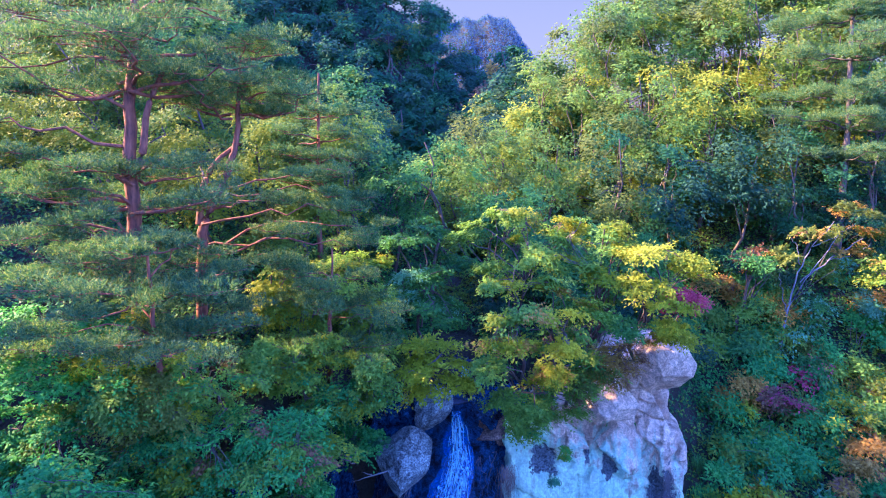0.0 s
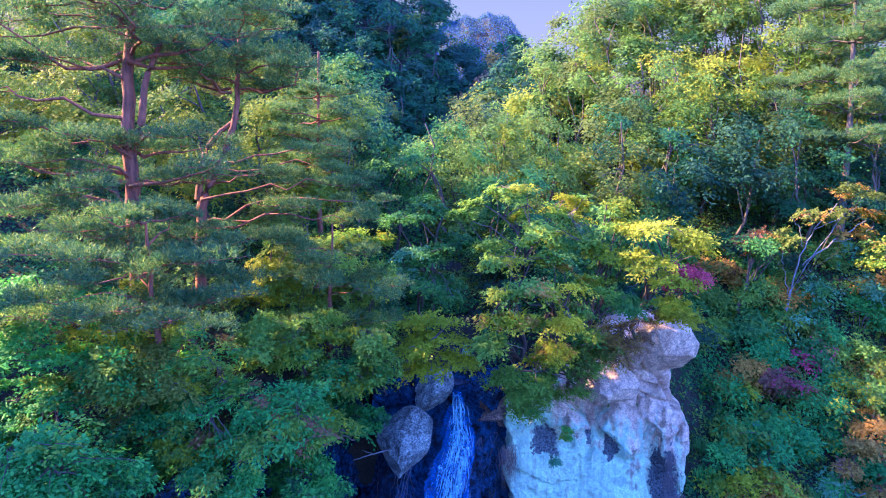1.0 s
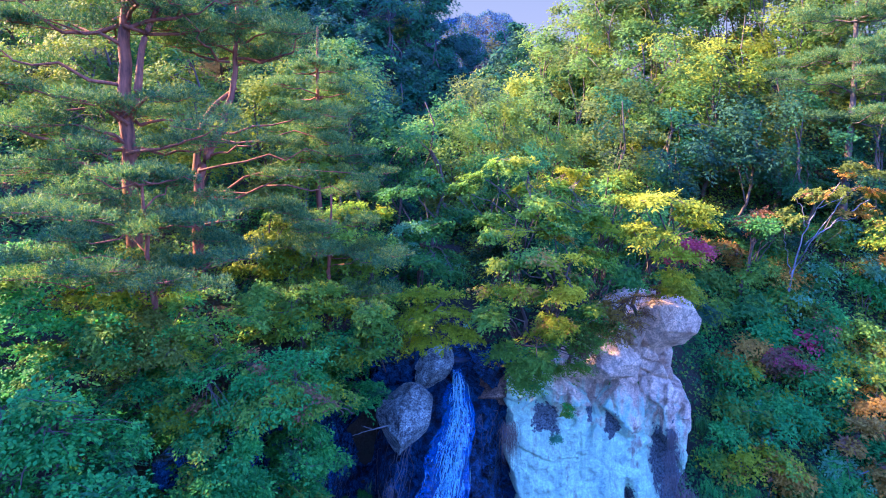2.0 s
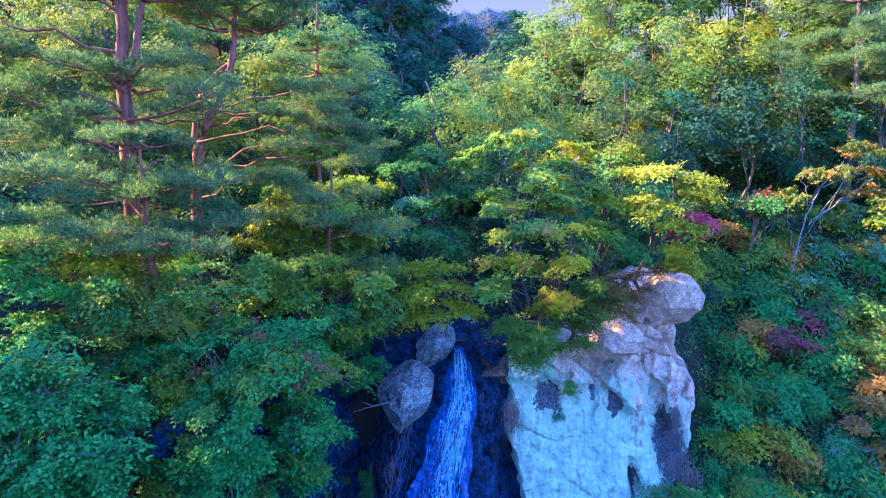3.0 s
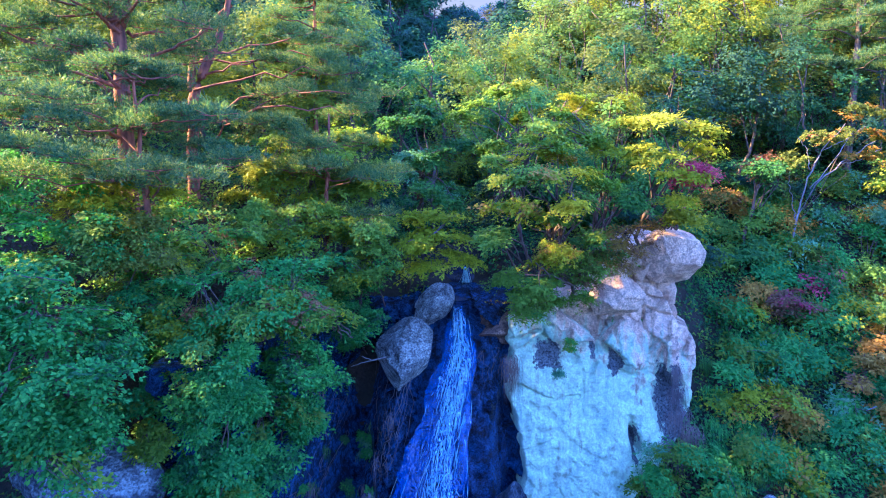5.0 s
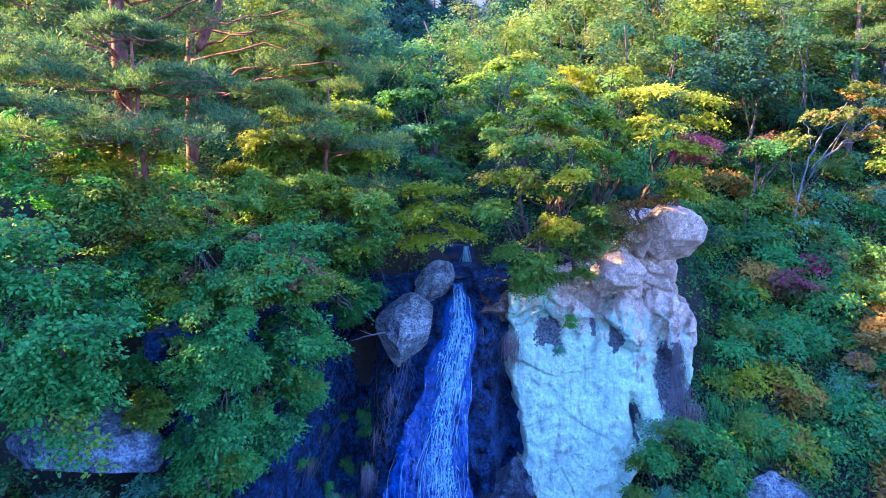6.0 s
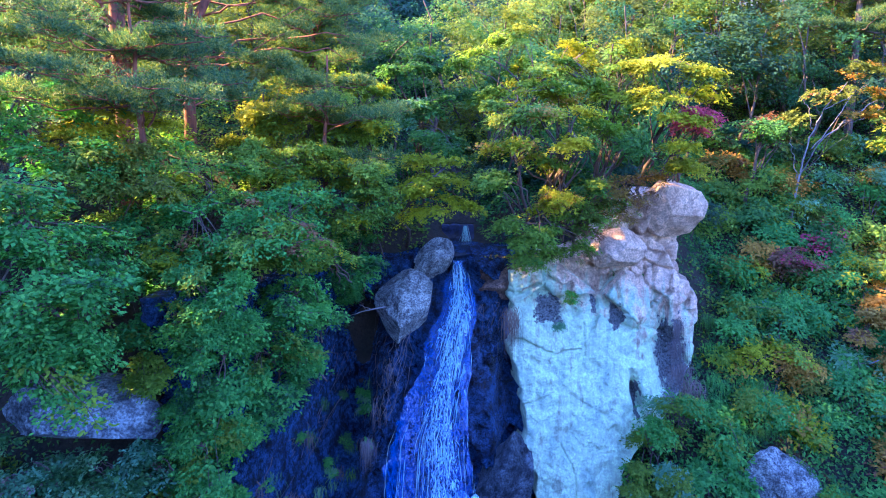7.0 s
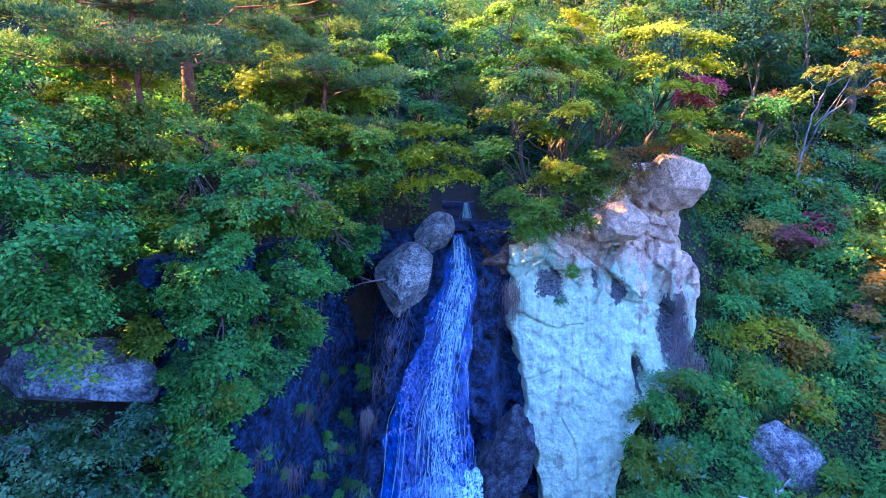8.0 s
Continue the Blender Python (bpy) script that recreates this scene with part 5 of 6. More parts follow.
for i, (c, r, pal) in enumerate(SHRUBS):
    pal = [(FRESH if m is G_MID else G_LIGHT if m is G_YELLOW else m, w) for m, w in pal]
    leaf_tree("shrub", "leafy green shrub clinging to the rock bank", (c[0], c[1] + 0.9, c[2] - r[2] * 0.6), c, r, pal, 60, 60, 0.10, 0.34, None, 420 + i, 3, "shrub", "bank shrubs", 0.04, 6, small=False, tilts=(-0.2, 0.7))
leaf_tree("hazel_tree", "fresh green tree hanging down over the wet bank", (-5.2, 13.6, 10.4), (-5.2, 12.0, 8.6), (1.0, 0.7, 2.0), [(FRESH, 4), (G_LIGHT, 1.2)], 150, 64, 0.105, 0.36, None, 470, trunk_r=0.05, small=False, tilts=(-0.2, 0.8),
          lobes=[(-4.9, 12.1, 10.1, 0.9, 0.5, 0.5, 1), (-5.6, 12.0, 9.3, 0.8, 0.5, 0.5, 1), (-5.1, 12.0, 8.3, 0.8, 0.5, 0.6, 1), (-5.9, 11.7, 7.4, 0.6, 0.4, 0.5, 0.7), (-5.6, 11.7, 6.4, 0.6, 0.4, 0.5, 0.8), (-5.9, 11.6, 5.6, 0.4, 0.3, 0.4, 0.4), (-4.0, 12.9, 9.2, 0.7, 0.4, 0.5, 0.7)])
leaf_tree("shrub", "bright yellow-green shrub under the pines", (-6.0, 18.2, 12.9), (-5.8, 17.3, 14.7), (1.3, 0.8, 0.9), [(LEMON_LIT, 4), (YELLOW, 2)], 90, 66, 0.11, 0.38, None, 460, 3, "shrub", "bank shrubs", 0.05, 6)

pine_tree("pine_tree", "tall red-barked pine with flat layered boughs", [(-8.9, 15.6, 12.2), (-8.75, 15.4, 16.9), (-8.6, 15.3, 20.7), (-8.2, 15.3, 22.5), (-8.0, 15.3, 25.5)], 0.25,
          [(16.4, 2.8, 4), (17.8, 3.0, 4), (18.9, 2.2, 3), (21.4, 3.4, 6), (22.2, 3.2, 6), (23.2, 2.8, 5), (24.4, 2.0, 4), (25.4, 1.2, 4)], 501, [(-11.4, 14.2, 17.2, 1.0), (-11.8, 14.0, 18.6, 1.0), (-11.6, 14.4, 20.2, 1.0), (-10.6, 13.6, 19.4, 0.9), (-10.4, 13.2, 16.4, 1.0), (-12.0, 14.6, 21.6, 1.0), (-10.2, 14.0, 21.0, 0.9), (-6.9, 14.0, 19.1, 0.8), (-10.4, 14.0, 18.6, 0.9), (-8.8, 13.6, 17.9, 0.9), (-10.4, 13.5, 17.3, 0.9), (-10.7, 15.0, 22.5, 1.0)],
          forks=[(0.13, (-8.7, 15.4, 18.6), (-8.2, 15.2, 19.4), (-8.05, 15.2, 20.6), (-7.5, 15.2, 21.6))])
pine_tree("pine_tree", "forked red-barked pine with bare lower stems", [(-7.8, 17.1, 12.8), (-7.6, 17.0, 17.3), (-6.9, 17.1, 18.3), (-6.3, 17.2, 19.9), (-6.2, 17.3, 22.3)], 0.19,
          [(20.8, 2.3, 6), (21.5, 2.1, 5), (22.2, 1.4, 4)], 502, [(-4.6, 16.6, 17.2, 0.9), (-3.6, 16.8, 17.8, 0.9), (-4.0, 16.9, 18.9, 0.8), (-5.0, 16.2, 16.3, 0.9), (-3.0, 17.0, 16.6, 0.8), (-3.2, 17.4, 18.2, 0.8), (-2.4, 17.3, 17.2, 0.7), (-4.9, 17.0, 18.2, 0.7)],
          forks=[(0.125, (-7.6, 17.0, 17.3), (-7.45, 17.1, 18.6), (-7.0, 17.2, 19.3), (-6.3, 17.2, 19.8))])
pine_tree("pine_tree", "pine with blue-green needle pads on the bank", [(-7.4, 14.6, 12.0), (-7.2, 13.2, 14.0), (-7.0, 12.8, 17.0)], 0.12, [(14.8, 2.2, 5), (15.9, 2.0, 5), (16.9, 1.2, 4)], 503, [(-6.0, 11.6, 14.9, 0.9), (-8.6, 11.5, 15.4, 0.9), (-6.6, 12.5, 14.8, 0.8), (-8.0, 13.5, 15.9, 0.9), (-6.2, 14.0, 15.5, 0.8), (-8.8, 13.0, 15.4, 0.8), (-9.8, 13.5, 16.4, 0.9), (-6.8, 14.0, 17.0, 0.7), (-9.6, 14.0, 17.5, 0.8)])
pine_tree("pine_tree", "young pine with soft dark pads above the gully", [(-3.8, 17.6, 11.8), (-3.6, 16.8, 14.0), (-3.4, 16.6, 16.6)], 0.10, [(13.2, 1.8, 5), (14.5, 1.7, 4), (15.8, 1.2, 4)], 504, [(-2.6, 15.9, 13.2, 0.8), (-3.6, 15.5, 15.6, 0.8), (-4.9, 16.0, 16.2, 0.8), (-2.3, 15.5, 14.8, 0.8)])
pine_tree("pine_tree", "dense dark pine behind the forked pine", [(-5.0, 22.0, 13.4), (-4.9, 21.6, 18.0), (-4.7, 21.4, 22.6)], 0.14, [(17.2, 1.8, 5), (18.2, 1.8, 5), (19.2, 1.7, 5), (20.2, 1.4, 5), (21.0, 1.0, 4)], 505)
pine_tree("pine_tree", "tall pine with pale boughs high on the hillside", [(19.4, 26.6, 13.2), (19.2, 26.4, 20.0), (18.6, 26.4, 29.0)], 0.20, [(19.5, 2.4, 5), (21.0, 2.8, 6), (22.4, 2.8, 6), (23.8, 2.6, 6), (25.2, 2.4, 6), (26.6, 2.0, 5), (28.0, 1.5, 4)], 507, needle=0.16, width=0.012, bark=BARK)

# the right-hand slope
pale = leaf_tree("maple_tree", "pale-stemmed maple with orange-brown leaves", (15.1, 23.9, 10.9), (17.0, 23.4, 16.3), (2.5, 1.1, 1.0), [(ORANGE, 3), (OLIVE, 2), (RUSSET, 1)], 100, 66, 0.13, 0.45, BARK, 601, trunk_r=0.03, limbs=4, twigs=False,
                 lobes=[(15.9, 23.4, 16.4, 1.1, 0.7, 0.5, 1.2), (17.4, 23.2, 17.2, 1.2, 0.7, 0.5, 1.3), (18.6, 23.2, 16.4, 1.2, 0.7, 0.5, 1.2), (17.6, 23.3, 15.6, 1.0, 0.6, 0.4, 0.8), (14.6, 23.5, 15.4, 1.0, 0.6, 0.4, 0.8)])
for pts, r in [([(0, -0.3, 0), (0.15, -0.4, 2.2), (0.9, -0.5, 3.6), (1.9, -0.6, 4.5), (2.9, -0.6, 5.2)], 0.085), ([(0.15, -0.4, 2.2), (0.35, -0.5, 3.8), (0.9, -0.6, 5.0), (1.6, -0.6, 5.9)], 0.06), ([(0.5, -0.45, 3.2), (1.3, -0.8, 4.6), (1.9, -0.8, 5.7)], 0.04),
               ([(0.4, -0.5, 4.0), (0.1, -0.6, 4.9), (-0.3, -0.6, 5.3)], 0.035), ([(1.5, -0.5, 4.2), (2.4, -0.7, 4.4), (3.2, -0.7, 4.9)], 0.035), ([(0.8, -0.6, 4.8), (1.6, -0.8, 5.2), (2.3, -0.8, 5.8)], 0.03), ([(0.1, -0.4, 1.8), (-0.3, -0.5, 3.0), (-0.5, -0.5, 4.0)], 0.03)]:
    q = np.asarray(pts, float)
    tt = np.linspace(0, 1, 14)
    ln = np.stack([np.interp(tt, np.linspace(0, 1, len(q)), q[:, k]) for k in range(3)], -1)
    ln[1:] += np.random.RandomState(int(r * 1000)).normal(0, 0.03, (13, 3))
    part_mesh("limb", mesh_from("pale_limb", *tube(ln, np.linspace(r * 0.62, r * 0.2, 14), 6), [BARK_PALE], None, False), pale, "pale grey bare limb")
leaf_tree("maple_tree", "dull brownish maple on the shaded slope", (13.6, 24.6, 11.4), (14.2, 23.8, 15.0), (1.7, 1.0, 0.8), [(RUSSET, 2), (G_MID, 3)], 50, 60, 0.14, 0.55, BARK, 602, trunk_r=0.09)
leaf_tree("maple_tree", "orange-tinged maple beside the pale stems", (19.2, 22.6, 9.6), (19.0, 22.0, 14.6), (2.0, 1.1, 1.6), MIXED, 75, 60, 0.14, 0.55, BARK, 603, trunk_r=0.09)
for i, (x, y, z, r) in enumerate([(7.0, 16.9, 4.3, 0.9), (6.2, 16.6, 3.0, 0.8), (7.9, 17.3, 5.1, 0.9), (6.7, 16.3, 2.3, 0.8), (7.6, 16.6, 3.3, 0.9)]):
    leaf_tree("shrub", "blue-green shrub growing at the foot of the cliff", (x, y + 0.4, z - r), (x, y, z), (r * 1.1, r * 0.8, r), COOL, 46, 60, 0.12, 0.4, None, 660 + i, 3, "shrub", "slope shrubs", 0.035, 6, twigs=False)
for i, (x, y, z, r) in enumerate([(12.5, 15.8, 2.6, 0.75), (11.5, 15.4, 1.8, 0.65), (9.5, 16.0, 2.4, 0.7), (13.2, 16.6, 2.8, 0.8), (10.6, 15.9, 1.6, 0.5)]):
    leaf_tree("shrub", "low blue-green shrub round the pale boulder", (x, y + 0.4, z - r), (x, y, z), (r * 1.1, r * 0.8, r * 0.8), COOL, 34, 40, 0.14, 0.4, None, 680 + i, 3, "shrub", "slope shrubs", 0.03, 6, twigs=False)
leaf_tree("fern", "small bright green fern hanging on the cliff", (4.25, 18.6, 9.15), (4.3, 18.35, 8.85), (0.25, 0.15, 0.32), [(FRESH, 3), (G_LIGHT, 2)], 14, 40, 0.085, 0.2, None, 690, 2, "fern", "wall ferns", 0.012, 4, twigs=False)
leaf_tree("fern", "small dull green fern below a patch of bare cliff", (4.05, 18.4, 8.2), (4.05, 18.15, 8.0), (0.2, 0.12, 0.25), [(GREY, 3), (FRESH, 1)], 10, 40, 0.075, 0.17, None, 691, 2, "fern", "wall ferns", 0.012, 4, twigs=False)
srng = np.random.RandomState(77)
k = 0
for row, y in enumerate(np.arange(14.6, 26.6, 1.15)):
    for x in np.arange(5.6, 26.0, 1.55):
        xx, yy = x + srng.uniform(-0.5, 0.5) + 0.75 * (row % 2), y + srng.uniform(-0.4, 0.4)
        pick, r = srng.randint(12), srng.uniform(0.7, 1.2)
        if (9.4 < xx < 13.2 and yy < 17.4) or xx > 0.86 * yy + 3.5 or xx < np.interp(yy, [14, 16.3, 17.2, 18.5, 21, 26], [5.0, 6.0, 8.8, 10.2, 11.2, 12.4]):
            continue
        z = ground_z(xx, yy)
        pal = [COOL, COOL, LIME, LIME, COOL, GREEN, SLOPE, [(FRESH, 3), (G_LIGHT, 1), (GREY, 1.5)], [(G_MID, 2), (GREY, 2)], MIXED, [(G_MID, 1), (OLIVE, 1), (ORANGE, 1.2), (RUSSET, 1)], [(G_MID, 3), (RED, 0.7), (RUSSET, 1)]][pick]
        if pal is LIME and yy < 21:
            pal = [(FRESH, 3), (G_LIGHT, 4)]
        if yy < 20.5 and pick < 9:
            pal = [COOL, [(FRESH, 4), (GREY, 1.5)], [(FRESH, 3), (G_LIGHT, 2)]][pick % 3]
        elif yy < 24 and pick < 9:
            pal = [[(FRESH, 3), (G_YELLOW, 1), (OLIVE, 1)], [(FRESH, 3), (G_LIGHT, 2)], [(OLIVE, 2), (FRESH, 2), (G_YELLOW, 1), (ORANGE, 0.7)]][pick % 3]
        lab = "orange and russet shrub on the steep slope" if pick == 10 else "green shrub with a few crimson sprigs" if pick == 11 else "pale grey-green shrub on the steep slope" if pick in (7, 8) else "leafy green shrub on the steep slope"
        leaf_tree("shrub", lab, (xx, yy, z), (xx, yy - 0.25, z + r * 0.65), (r * 1.3, r * 1.1, r * 0.95), pal, 44, 40, srng.uniform(0.14, 0.18), 0.60, None, 700 + k, 3, "shrub", "slope shrubs", 0.035, 6, twigs=False, tilts=(0.2, 0.8), lean=1.2)
        k += 1

# undergrowth below the hillside trees
urng = np.random.RandomState(55)
for y in (21.6, 23.4, 25.4, 27.4, 29.6):
    for x in np.arange(-4.0, 25.0, 2.0):
        xx, yy = x + urng.uniform(-0.6, 0.6), y + urng.uniform(-0.6, 0.6)
        if abs(xx - 0.6) < 1.3 or xx > 0.84 * yy + 2 or (yy < 25.8 and xx > 11.5):
            continue
        z = ground_z(xx, yy)
        leaf_tree("undergrowth_shrub", "shaded green undergrowth shrub in the wood", (xx, yy, z), (xx, yy - 0.3, z + 0.9), (1.5, 1.1, 1.1), [[(DEEP_SHADE, 2), (G_DARK, 2)], SHADE, [(DEEP_SHADE, 3), (G_DARK, 1)], GREEN][urng.randint(4)], 30, 36, 0.17, 0.55, None, 1500 + int(xx * 10) + int(yy * 100), 3, "shrub", "undergrowth", 0.04, 4, twigs=False)


# small things on the rocks
def grass_tuft(label, root, out, length, n, spread, seed, material=None, hang=1.0):
    """A tuft of long blades, arching out and hanging down."""
    rng = np.random.RandomState(seed)
    t = np.linspace(0, 1, 5)
    V = []
    for k in range(n):
        a = rng.normal(0, 0.5)
        d = np.array([math.sin(a) * spread, -out * rng.uniform(0.6, 1.2), 0])
        L = length * rng.uniform(0.5, 1.1)
        p0 = np.array([rng.normal(0, spread * 0.5), rng.normal(0, 0.05), rng.normal(0, 0.08)])
        p0[2] -= 0.5 * L * rng.uniform(0, 1) ** 2
        p = p0 + d * (t[:, None] * (1.6 - t[:, None])) + np.array([0, 0, 1.0]) * ((0.25 * t - hang * t ** 1.6) * L)[:, None]
        w = 0.007 * (1 - t * 0.9)[:, None]
        V.append(np.stack([p - [1, 0, 0] * w, p + [1, 0, 0] * w], 1).reshape(-1, 3))
    i = np.arange(4)[:, None] * 2
    F1 = np.concatenate([i, i + 1, i + 3, i + 2], 1)
    F = np.concatenate([F1 + 10 * k for k in range(n)])
    ob = new("grass_tuft", mesh_from("grass_tuft", np.concatenate(V), F, [material or STRAW]))
    ob.location = root
    return tagged(ob, label, "grass", "", "stuff")


DRY = "dry straw-coloured grass hanging from the wet rock"
GREEN_GRASS = "green grass hanging from the damp rock"
TUFTS = [(-2.2, 14.6, 5.7, 0.9, 110, 0.2), (2.3, 18.0, 8.6, 1.5, 150, 0.3), (-1.7, 16.3, 7.5, 1.1, 22, 0.25), (-2.0, 15.3, 6.6, 0.9, 20, 0.25), (-4.2, 14.0, 4.4, 0.9, 60, 0.3), (8.2, 18.6, 8.0, 0.9, 110, 0.22), (8.2, 18.5, 7.3, 1.1, 150, 0.32), (8.3, 18.4, 6.5, 1.1, 150, 0.4), (8.7, 18.3, 5.9, 1.1, 150, 0.45), (7.9, 18.2, 5.4, 0.9, 110, 0.3), (8.6, 18.2, 5.0, 1.0, 130, 0.5)]
for i, (x, y, z, L, n, w) in enumerate(TUFTS):
    grass_tuft(DRY, (x, y, z), 0.22, L, n, w, 800 + i)
grng = np.random.RandomState(31)
for i in range(26):
    x = grng.uniform(9.4, 12.0)
    y = grng.uniform(17.4, 20.6)
    grass_tuft(GREEN_GRASS, (x, y, ground_z(x, y) + 0.7), 0.3, grng.uniform(0.6, 1.1), 60, 0.3, 840 + i, FRESH if i % 3 else G_MID, 0.9)
for i in range(26):
    x, z = grng.uniform(-5.4, -2.4), grng.uniform(2.2, 5.8)
    y = float(bed(np.array(x), np.array(z)))
    grass_tuft(GREEN_GRASS, (x, y - 0.15, z), 0.25, grng.uniform(0.4, 0.8), 40, 0.22, 880 + i, [GREY, G_MID, STRAW][i % 3], 0.9)


def bare_wood(name, label, category, runs, material, seed, base):
    """Dead wood: tapered limbs, each a run of (points, first radius)."""
    rng = np.random.RandomState(seed)
    tubes = []
    for pts, r in runs:
        p = np.asarray(pts, float) - np.asarray(base)
        t = np.linspace(0, 1, 4 * len(p))
        q = np.stack([np.interp(t, np.linspace(0, 1, len(p)), p[:, k]) for k in range(3)], -1)
        q[1:] += rng.normal(0, r * 0.25, q[1:].shape)
        tubes.append(tube(q, np.linspace(r, r * 0.25, len(q)), 7))
    ob = new(name, mesh_from(name, *joined(tubes), [material], None, False))
    ob.location = base
    return tagged(ob, label, category)


bare_wood("driftwood", "bleached forked dead branch among the shrubs", "dead wood", [([(10.0, 15.0, 1.7), (9.8, 14.9, 2.7), (10.1, 14.8, 3.4)], 0.10), ([(9.85, 14.95, 2.5), (9.3, 14.8, 2.6), (8.6, 14.7, 2.9)], 0.08), ([(9.8, 14.9, 2.6), (9.65, 14.7, 3.15)], 0.06)], BLEACHED, 5, (10.0, 15.0, 1.7))
bare_wood("tree_stump", "pale broken forked stump under the pines", "stump", [([(-4.2, 16.4, 12.2), (-4.2, 16.3, 13.2), (-4.05, 16.25, 13.7)], 0.10), ([(-4.2, 16.3, 13.1), (-4.42, 16.3, 13.6)], 0.07), ([(-4.2, 16.3, 12.9), (-3.8, 16.2, 13.2)], 0.05)], BARK_PALE, 6, (-4.2, 16.4, 12.2))
bare_wood("fallen_branch", "thin bare branch caught on the boulder", "branch", [([(-1.9, 17.2, 8.9), (-2.4, 17.0, 8.85), (-3.0, 16.9, 8.7)], 0.03), ([(-2.3, 17.0, 8.86), (-2.7, 16.9, 9.05)], 0.018)], BARK_PALE, 7, (-1.9, 17.2, 8.9))
bare_wood("fallen_branch", "long bare branch lying across the slope", "branch", [([(16.2, 18.6, 6.2), (15.4, 18.4, 6.6), (14.9, 18.3, 6.5)], 0.04)], BARK_PALE, 8, (16.2, 18.6, 6.2))


def ground_cover(n=330000, x0=-22, x1=27, y0=9.5, y1=37, size=0.085, inside=True):
    """Low leafy growth over all the near slopes."""
    rng = np.random.RandomState(71)
    x, y = rng.uniform(x0, x1, n), rng.uniform(y0, y1, n)
    keep = ((np.abs(x) < 0.86 * y + 2.5) == inside) & ~((x > -6) & (x < 6.5) & (y < 14)) & ~((np.abs(x - 0.5) < 1.1) & (y < 24)) & ~((x > -5) & (x < 5.4) & (y < 19.5)) & (rng.uniform(0, 1, n) < np.clip(30.0 / np.maximum(y, 1) - 0.4, 0.3, 1))
    x, y = x[keep], y[keep]
    e = 0.05
    z = height(x, y)
    gx, gy = (height(x + e, y) - z) / e, (height(x, y + e) - z) / e
    nrm = unit(np.stack([-gx, -gy, np.ones_like(x)], -1))
    keep = nrm[:, 2] > 0.12
    x, y, z, nrm = x[keep], y[keep], z[keep], nrm[keep]
    lift = np.clip(0.25 + 0.45 * wavy(x, y, 33, 1.7, 3), 0.02, 0.8) * rng.uniform(0.2, 1, len(x))
    P = np.stack([x, y, z + 0.1], -1) + nrm * lift[:, None]
    up = unit(nrm * 0.5 + np.array([0, -0.2, 0.7]) + rng.normal(0, 0.45, P.shape))
    V, F = leaf_tris(rng, P, rng.normal(0, 1, P.shape) + np.array([0, -0.8, -0.3]), up, size + 0.002 * np.maximum(y, 0), 0.7)
    zone = 0.5 + 0.5 * wavy(x, y, 35, 0.9, 3) + rng.normal(0, 0.12, len(x))
    kind = np.digitize(zone, [0.16, 0.42, 0.66, 0.92])
    tagged(new("ground_cover", mesh_from("ground_cover", V, F, [FRESH, G_MID, G_DARK, G_LIGHT, OLIVE], kind)), "low green leafy growth covering the steep slopes", "undergrowth", "", "stuff")


ground_cover()
ground_cover(42000, -55, 55, -45, 40, 0.40, False)


def leaf_litter(name, label, centre, size, n, mats, seed):
    """Fallen leaves lying loose on a ledge."""
    rng = np.random.RandomState(seed)
    P = np.stack([rng.normal(0, size[0], n), rng.normal(0, size[1], n), np.abs(rng.normal(0, 0.03, n))], -1)
    P[:, 2] -= 0.12 * P[:, 1] ** 2
    V, F = leaf_quads(rng, P, rng.normal(0, 1, P.shape), unit(np.array([0, -0.3, 1.0]) + rng.normal(0, 0.25, P.shape)), np.full(n, 0.1), 0.6)
    ob = new(name, mesh_from(name, V, F, mats, rng.randint(0, len(mats), n)))
    ob.location = centre
    return tagged(ob, label, "leaf litter", "", "stuff")


faceted_rock("rock_ledge", "brown rock ledge strewn with fallen leaves", (2.5, 20.05, 9.2), (2.2, 1.05, 1.0), rock_material("brown_ledge_rock", 0.5, (0.10, 0.065, 0.045), (0.28, 0.18, 0.12), (0.03, 0.02, 0.02), 0.8, 1.5), 33, 12, 0.2, (0, -3, 0), "rock")
leaf_litter("leaf_litter", "orange and brown fallen leaves on the ledge", (2.9, 19.7, 10.12), (0.5, 0.2), 450, [ORANGE, RUSSET, YELLOW], 35)

# ferny bushes rooted in the rock bank
brng = np.random.RandomState(91)
for i in range(34):
    x = brng.uniform(-6.9, -3.1)
    z = brng.uniform(float(np.interp(x, [-6.9, -5.2, -4.4, -3.1], [4.4, 4.8, 6.9, 8.2])), 10.8)
    y = float(bed(np.array(x), np.array(min(z, 10.2)))) - 0.15
    r = brng.uniform(0.45, 0.75)
    leaf_tree("fern_bush", "fresh green ferny bush rooted in the wet rock", (x, y + 0.25, z - 0.1), (x, y - 0.3, z + 0.1), (r, r * 0.6, r), [[(G_DARK, 1), (FRESH, 4)], [(FRESH, 4), (G_LIGHT, 1)], [(FRESH, 3), (G_LIGHT, 1)], [(G_DARK, 3), (FRESH, 3)]][brng.randint(4)], 26, 70, 0.085, 0.3, None, 2100 + i, 2, "bush", "bank shrubs", 0.03, 4, twigs=False)


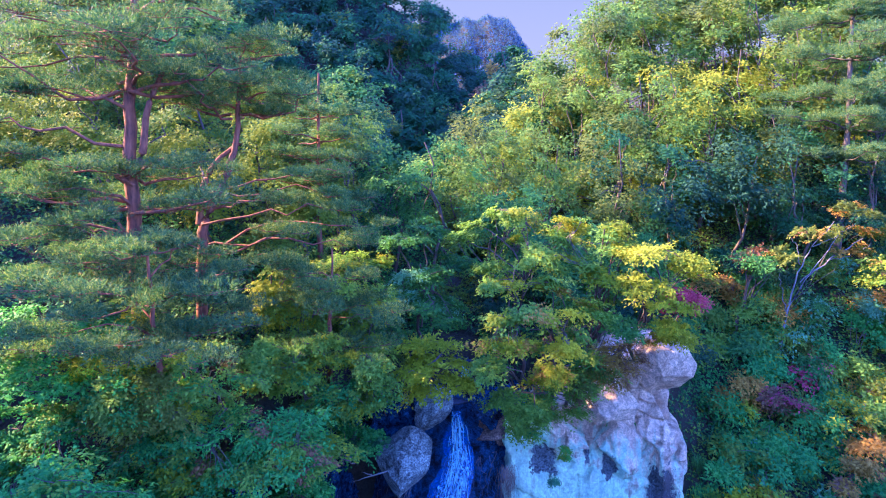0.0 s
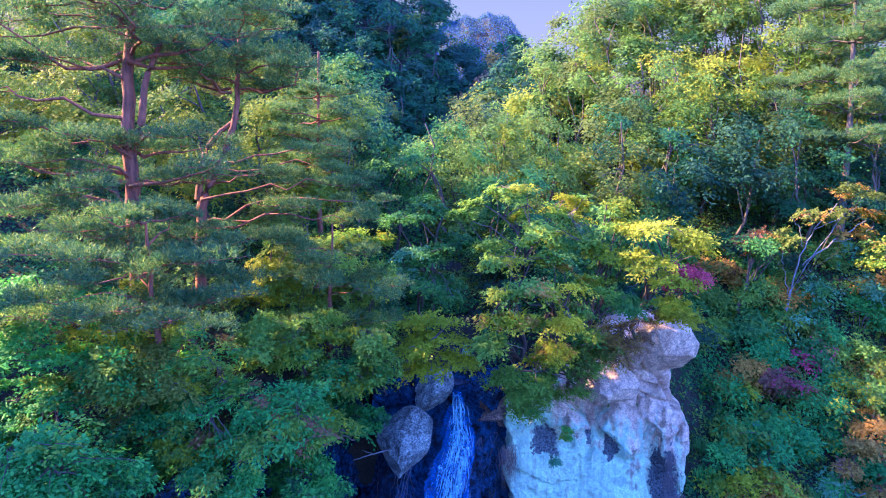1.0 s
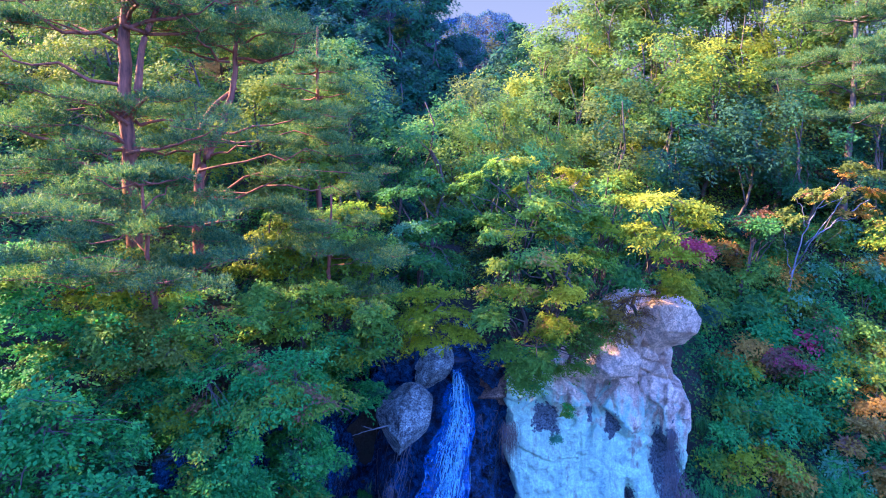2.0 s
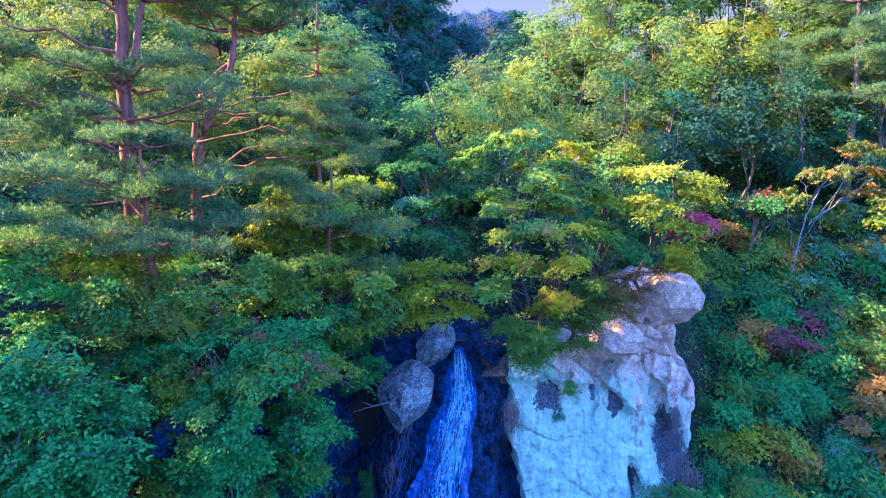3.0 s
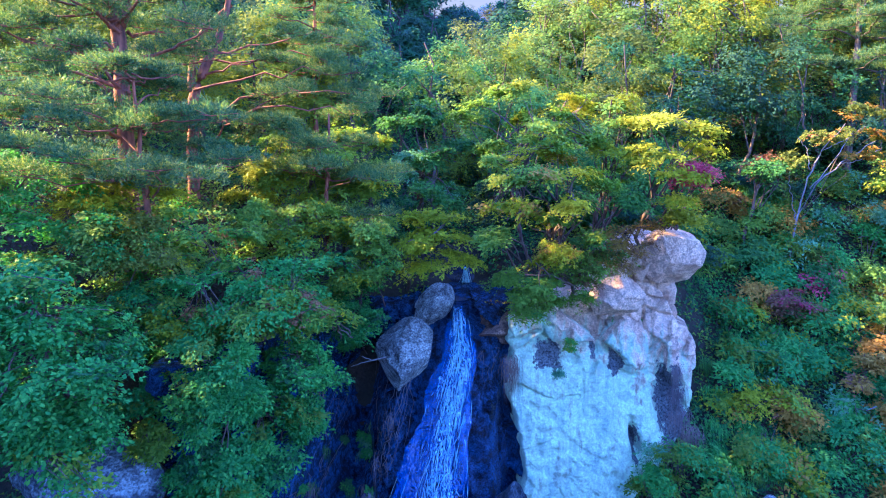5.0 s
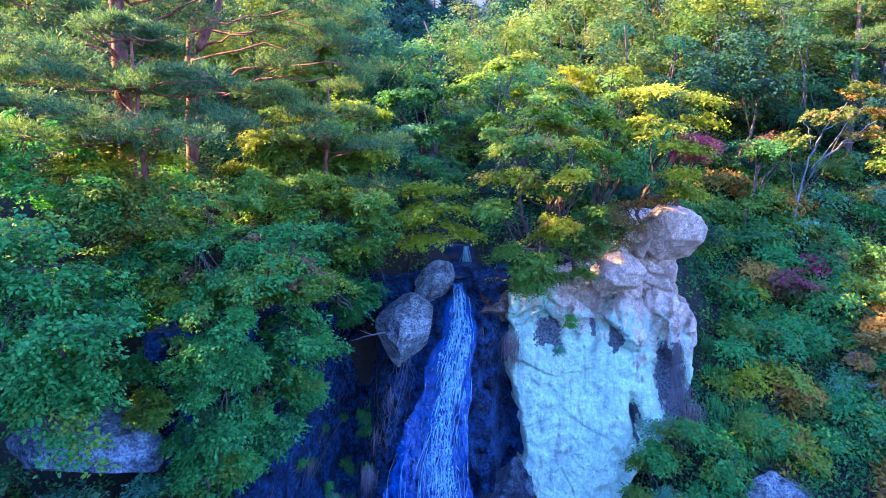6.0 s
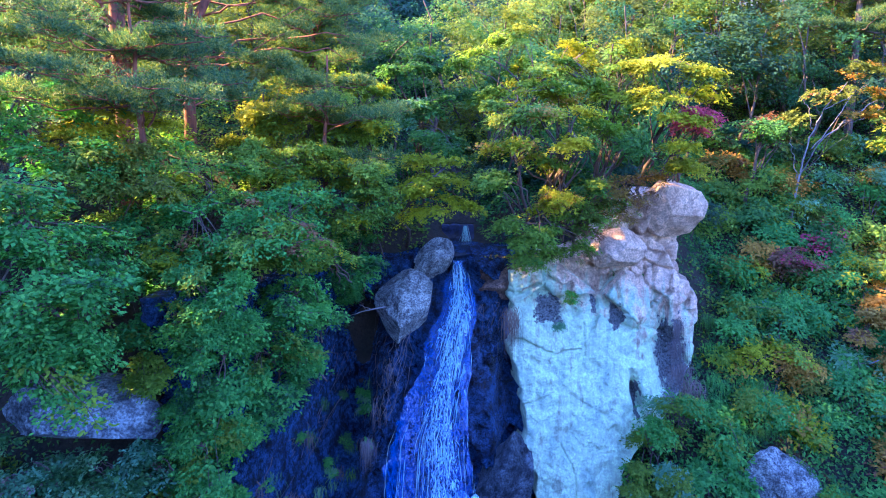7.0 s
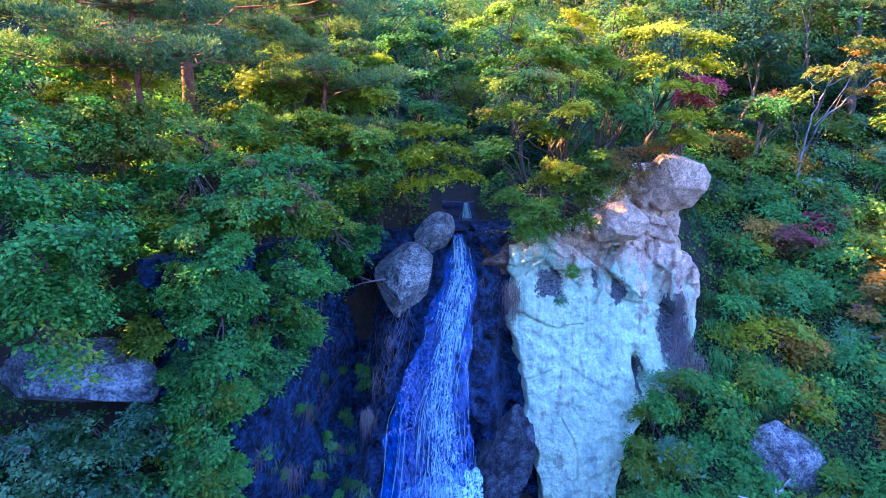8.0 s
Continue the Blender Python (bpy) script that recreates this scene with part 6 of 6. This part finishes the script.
def hanging_roots(label, top, width, length, n, seed):
    """Thin bare roots and stems trailing down a wet face."""
    rng = np.random.RandomState(seed)
    tubes = []
    for k in range(n):
        x0 = rng.normal(0, width)
        L = length * rng.uniform(0.4, 1.1)
        t = np.linspace(0, 1, 8)
        px = x0 + np.cumsum(rng.normal(0, 0.09, 8)) - 0.25 * L * t
        pz = -L * t
        py = np.array([float(bed(np.array(top[0] + a), np.array(max(0.5, top[2] + b)))) for a, b in zip(px, pz)]) - top[1] - 0.22 - rng.uniform(0, 0.12)
        tubes.append(tube(np.stack([px, py, pz], -1), np.linspace(rng.uniform(0.006, 0.013), 0.003, 8), 3))
    ob = new("hanging_roots", mesh_from("hanging_roots", *joined(tubes), [BARK_PALE], None, False))
    ob.location = top
    return tagged(ob, label, "roots", "", "stuff")


for i, (x, z, w, L, n) in enumerate([(-1.3, 7.9, 0.25, 2.4, 9), (-1.8, 6.6, 0.4, 2.0, 8), (-2.4, 8.6, 0.5, 1.6, 8), (-3.2, 7.2, 0.6, 1.6, 9), (1.4, 8.6, 0.4, 1.4, 8), (-3.9, 5.6, 0.6, 1.4, 9)]):
    hanging_roots("thin pale roots trailing down the wet rock", (x, float(bed(np.array(x), np.array(z))), z), w, L, n, 950 + i)

prng = np.random.RandomState(14)
for i in range(6):
    x = prng.uniform(2.4, 5.4)
    r = prng.uniform(0.08, 0.18)
    faceted_rock("stone", "loose pale stone on the rim of the cliff", (x, 18.85 + prng.uniform(-0.15, 0.25), 9.75 + 0.14 * (x - 2.4) + r * 0.5), (r * 1.3, r, r * 0.8), ROCK_PINK, 300 + i, 8, 0.05, (0, prng.uniform(-30, 30), prng.uniform(0, 180)), "stone", "rim stones", 0.0, 0.1)

for i, (x, y, r, pal, lab) in enumerate([(15.4, 19.6, 0.9, [(ORANGE, 3), (RUSSET, 1)], "orange-brown shrub on the steep slope"), (16.6, 20.4, 0.8, [(ORANGE, 2), (OLIVE, 1), (RED, 0.5)], "orange and pinkish shrub on the steep slope"),
                                         (15.9, 18.6, 0.8, [(RUSSET, 2), (ORANGE, 2), (G_MID, 1)], "russet shrub on the steep slope"), (13.9, 21.8, 0.7, [(RED, 2), (RUSSET, 2), (G_MID, 1)], "dull crimson shrub on the steep slope")]):
    leaf_tree("shrub", lab, (x, y, ground_z(x, y)), (x, y - 0.5, ground_z(x, y) + 1.3), (r * 1.2, r, r * 0.9), pal, 40, 44, 0.15, 0.45, None, 2300 + i, 3, "shrub", "slope shrubs", 0.035, 5, twigs=False)

# small plants in the cracks of the wet wall
crng = np.random.RandomState(17)
for i in range(24):
    x, z = crng.uniform(-5.4, -2.3), crng.uniform(2.2, 5.6)
    y = float(bed(np.array(x), np.array(z))) - 0.3
    r = crng.uniform(0.18, 0.32)
    leaf_tree("fern", "small fresh green fern in a crack of the wet rock", (x, y + 0.3, z - 0.05), (x, y - 0.1, z), (r, r * 0.6, r), [[(FRESH, 3), (G_LIGHT, 1)], [(FRESH, 3), (GREY, 2)], [(G_DARK, 2), (FRESH, 2)]][i % 3], 9, 40, 0.075, 0.16, None, 2500 + i, 2, "fern", "wall ferns", 0.012, 3, twigs=False)

# brown brush and grass along the rim of the cliff
for i in range(22):
    x = 2.5 + 0.24 * i + prng.uniform(-0.1, 0.1)
    z = float(np.interp(x, [2.4, 4.6, 5.6, 6.6, 7.6], [9.95, 10.25, 11.05, 12.05, 12.6]))
    grass_tuft("dry brown brush along the rim of the cliff", (x, 19.1 + prng.uniform(0, 0.3), z), prng.uniform(0.2, 0.4), prng.uniform(0.35, 0.7), 50, 0.28, 900 + i, [BRUSH, STRAW, BRUSH, G_MID][i % 4], prng.uniform(-0.5, 0.7))
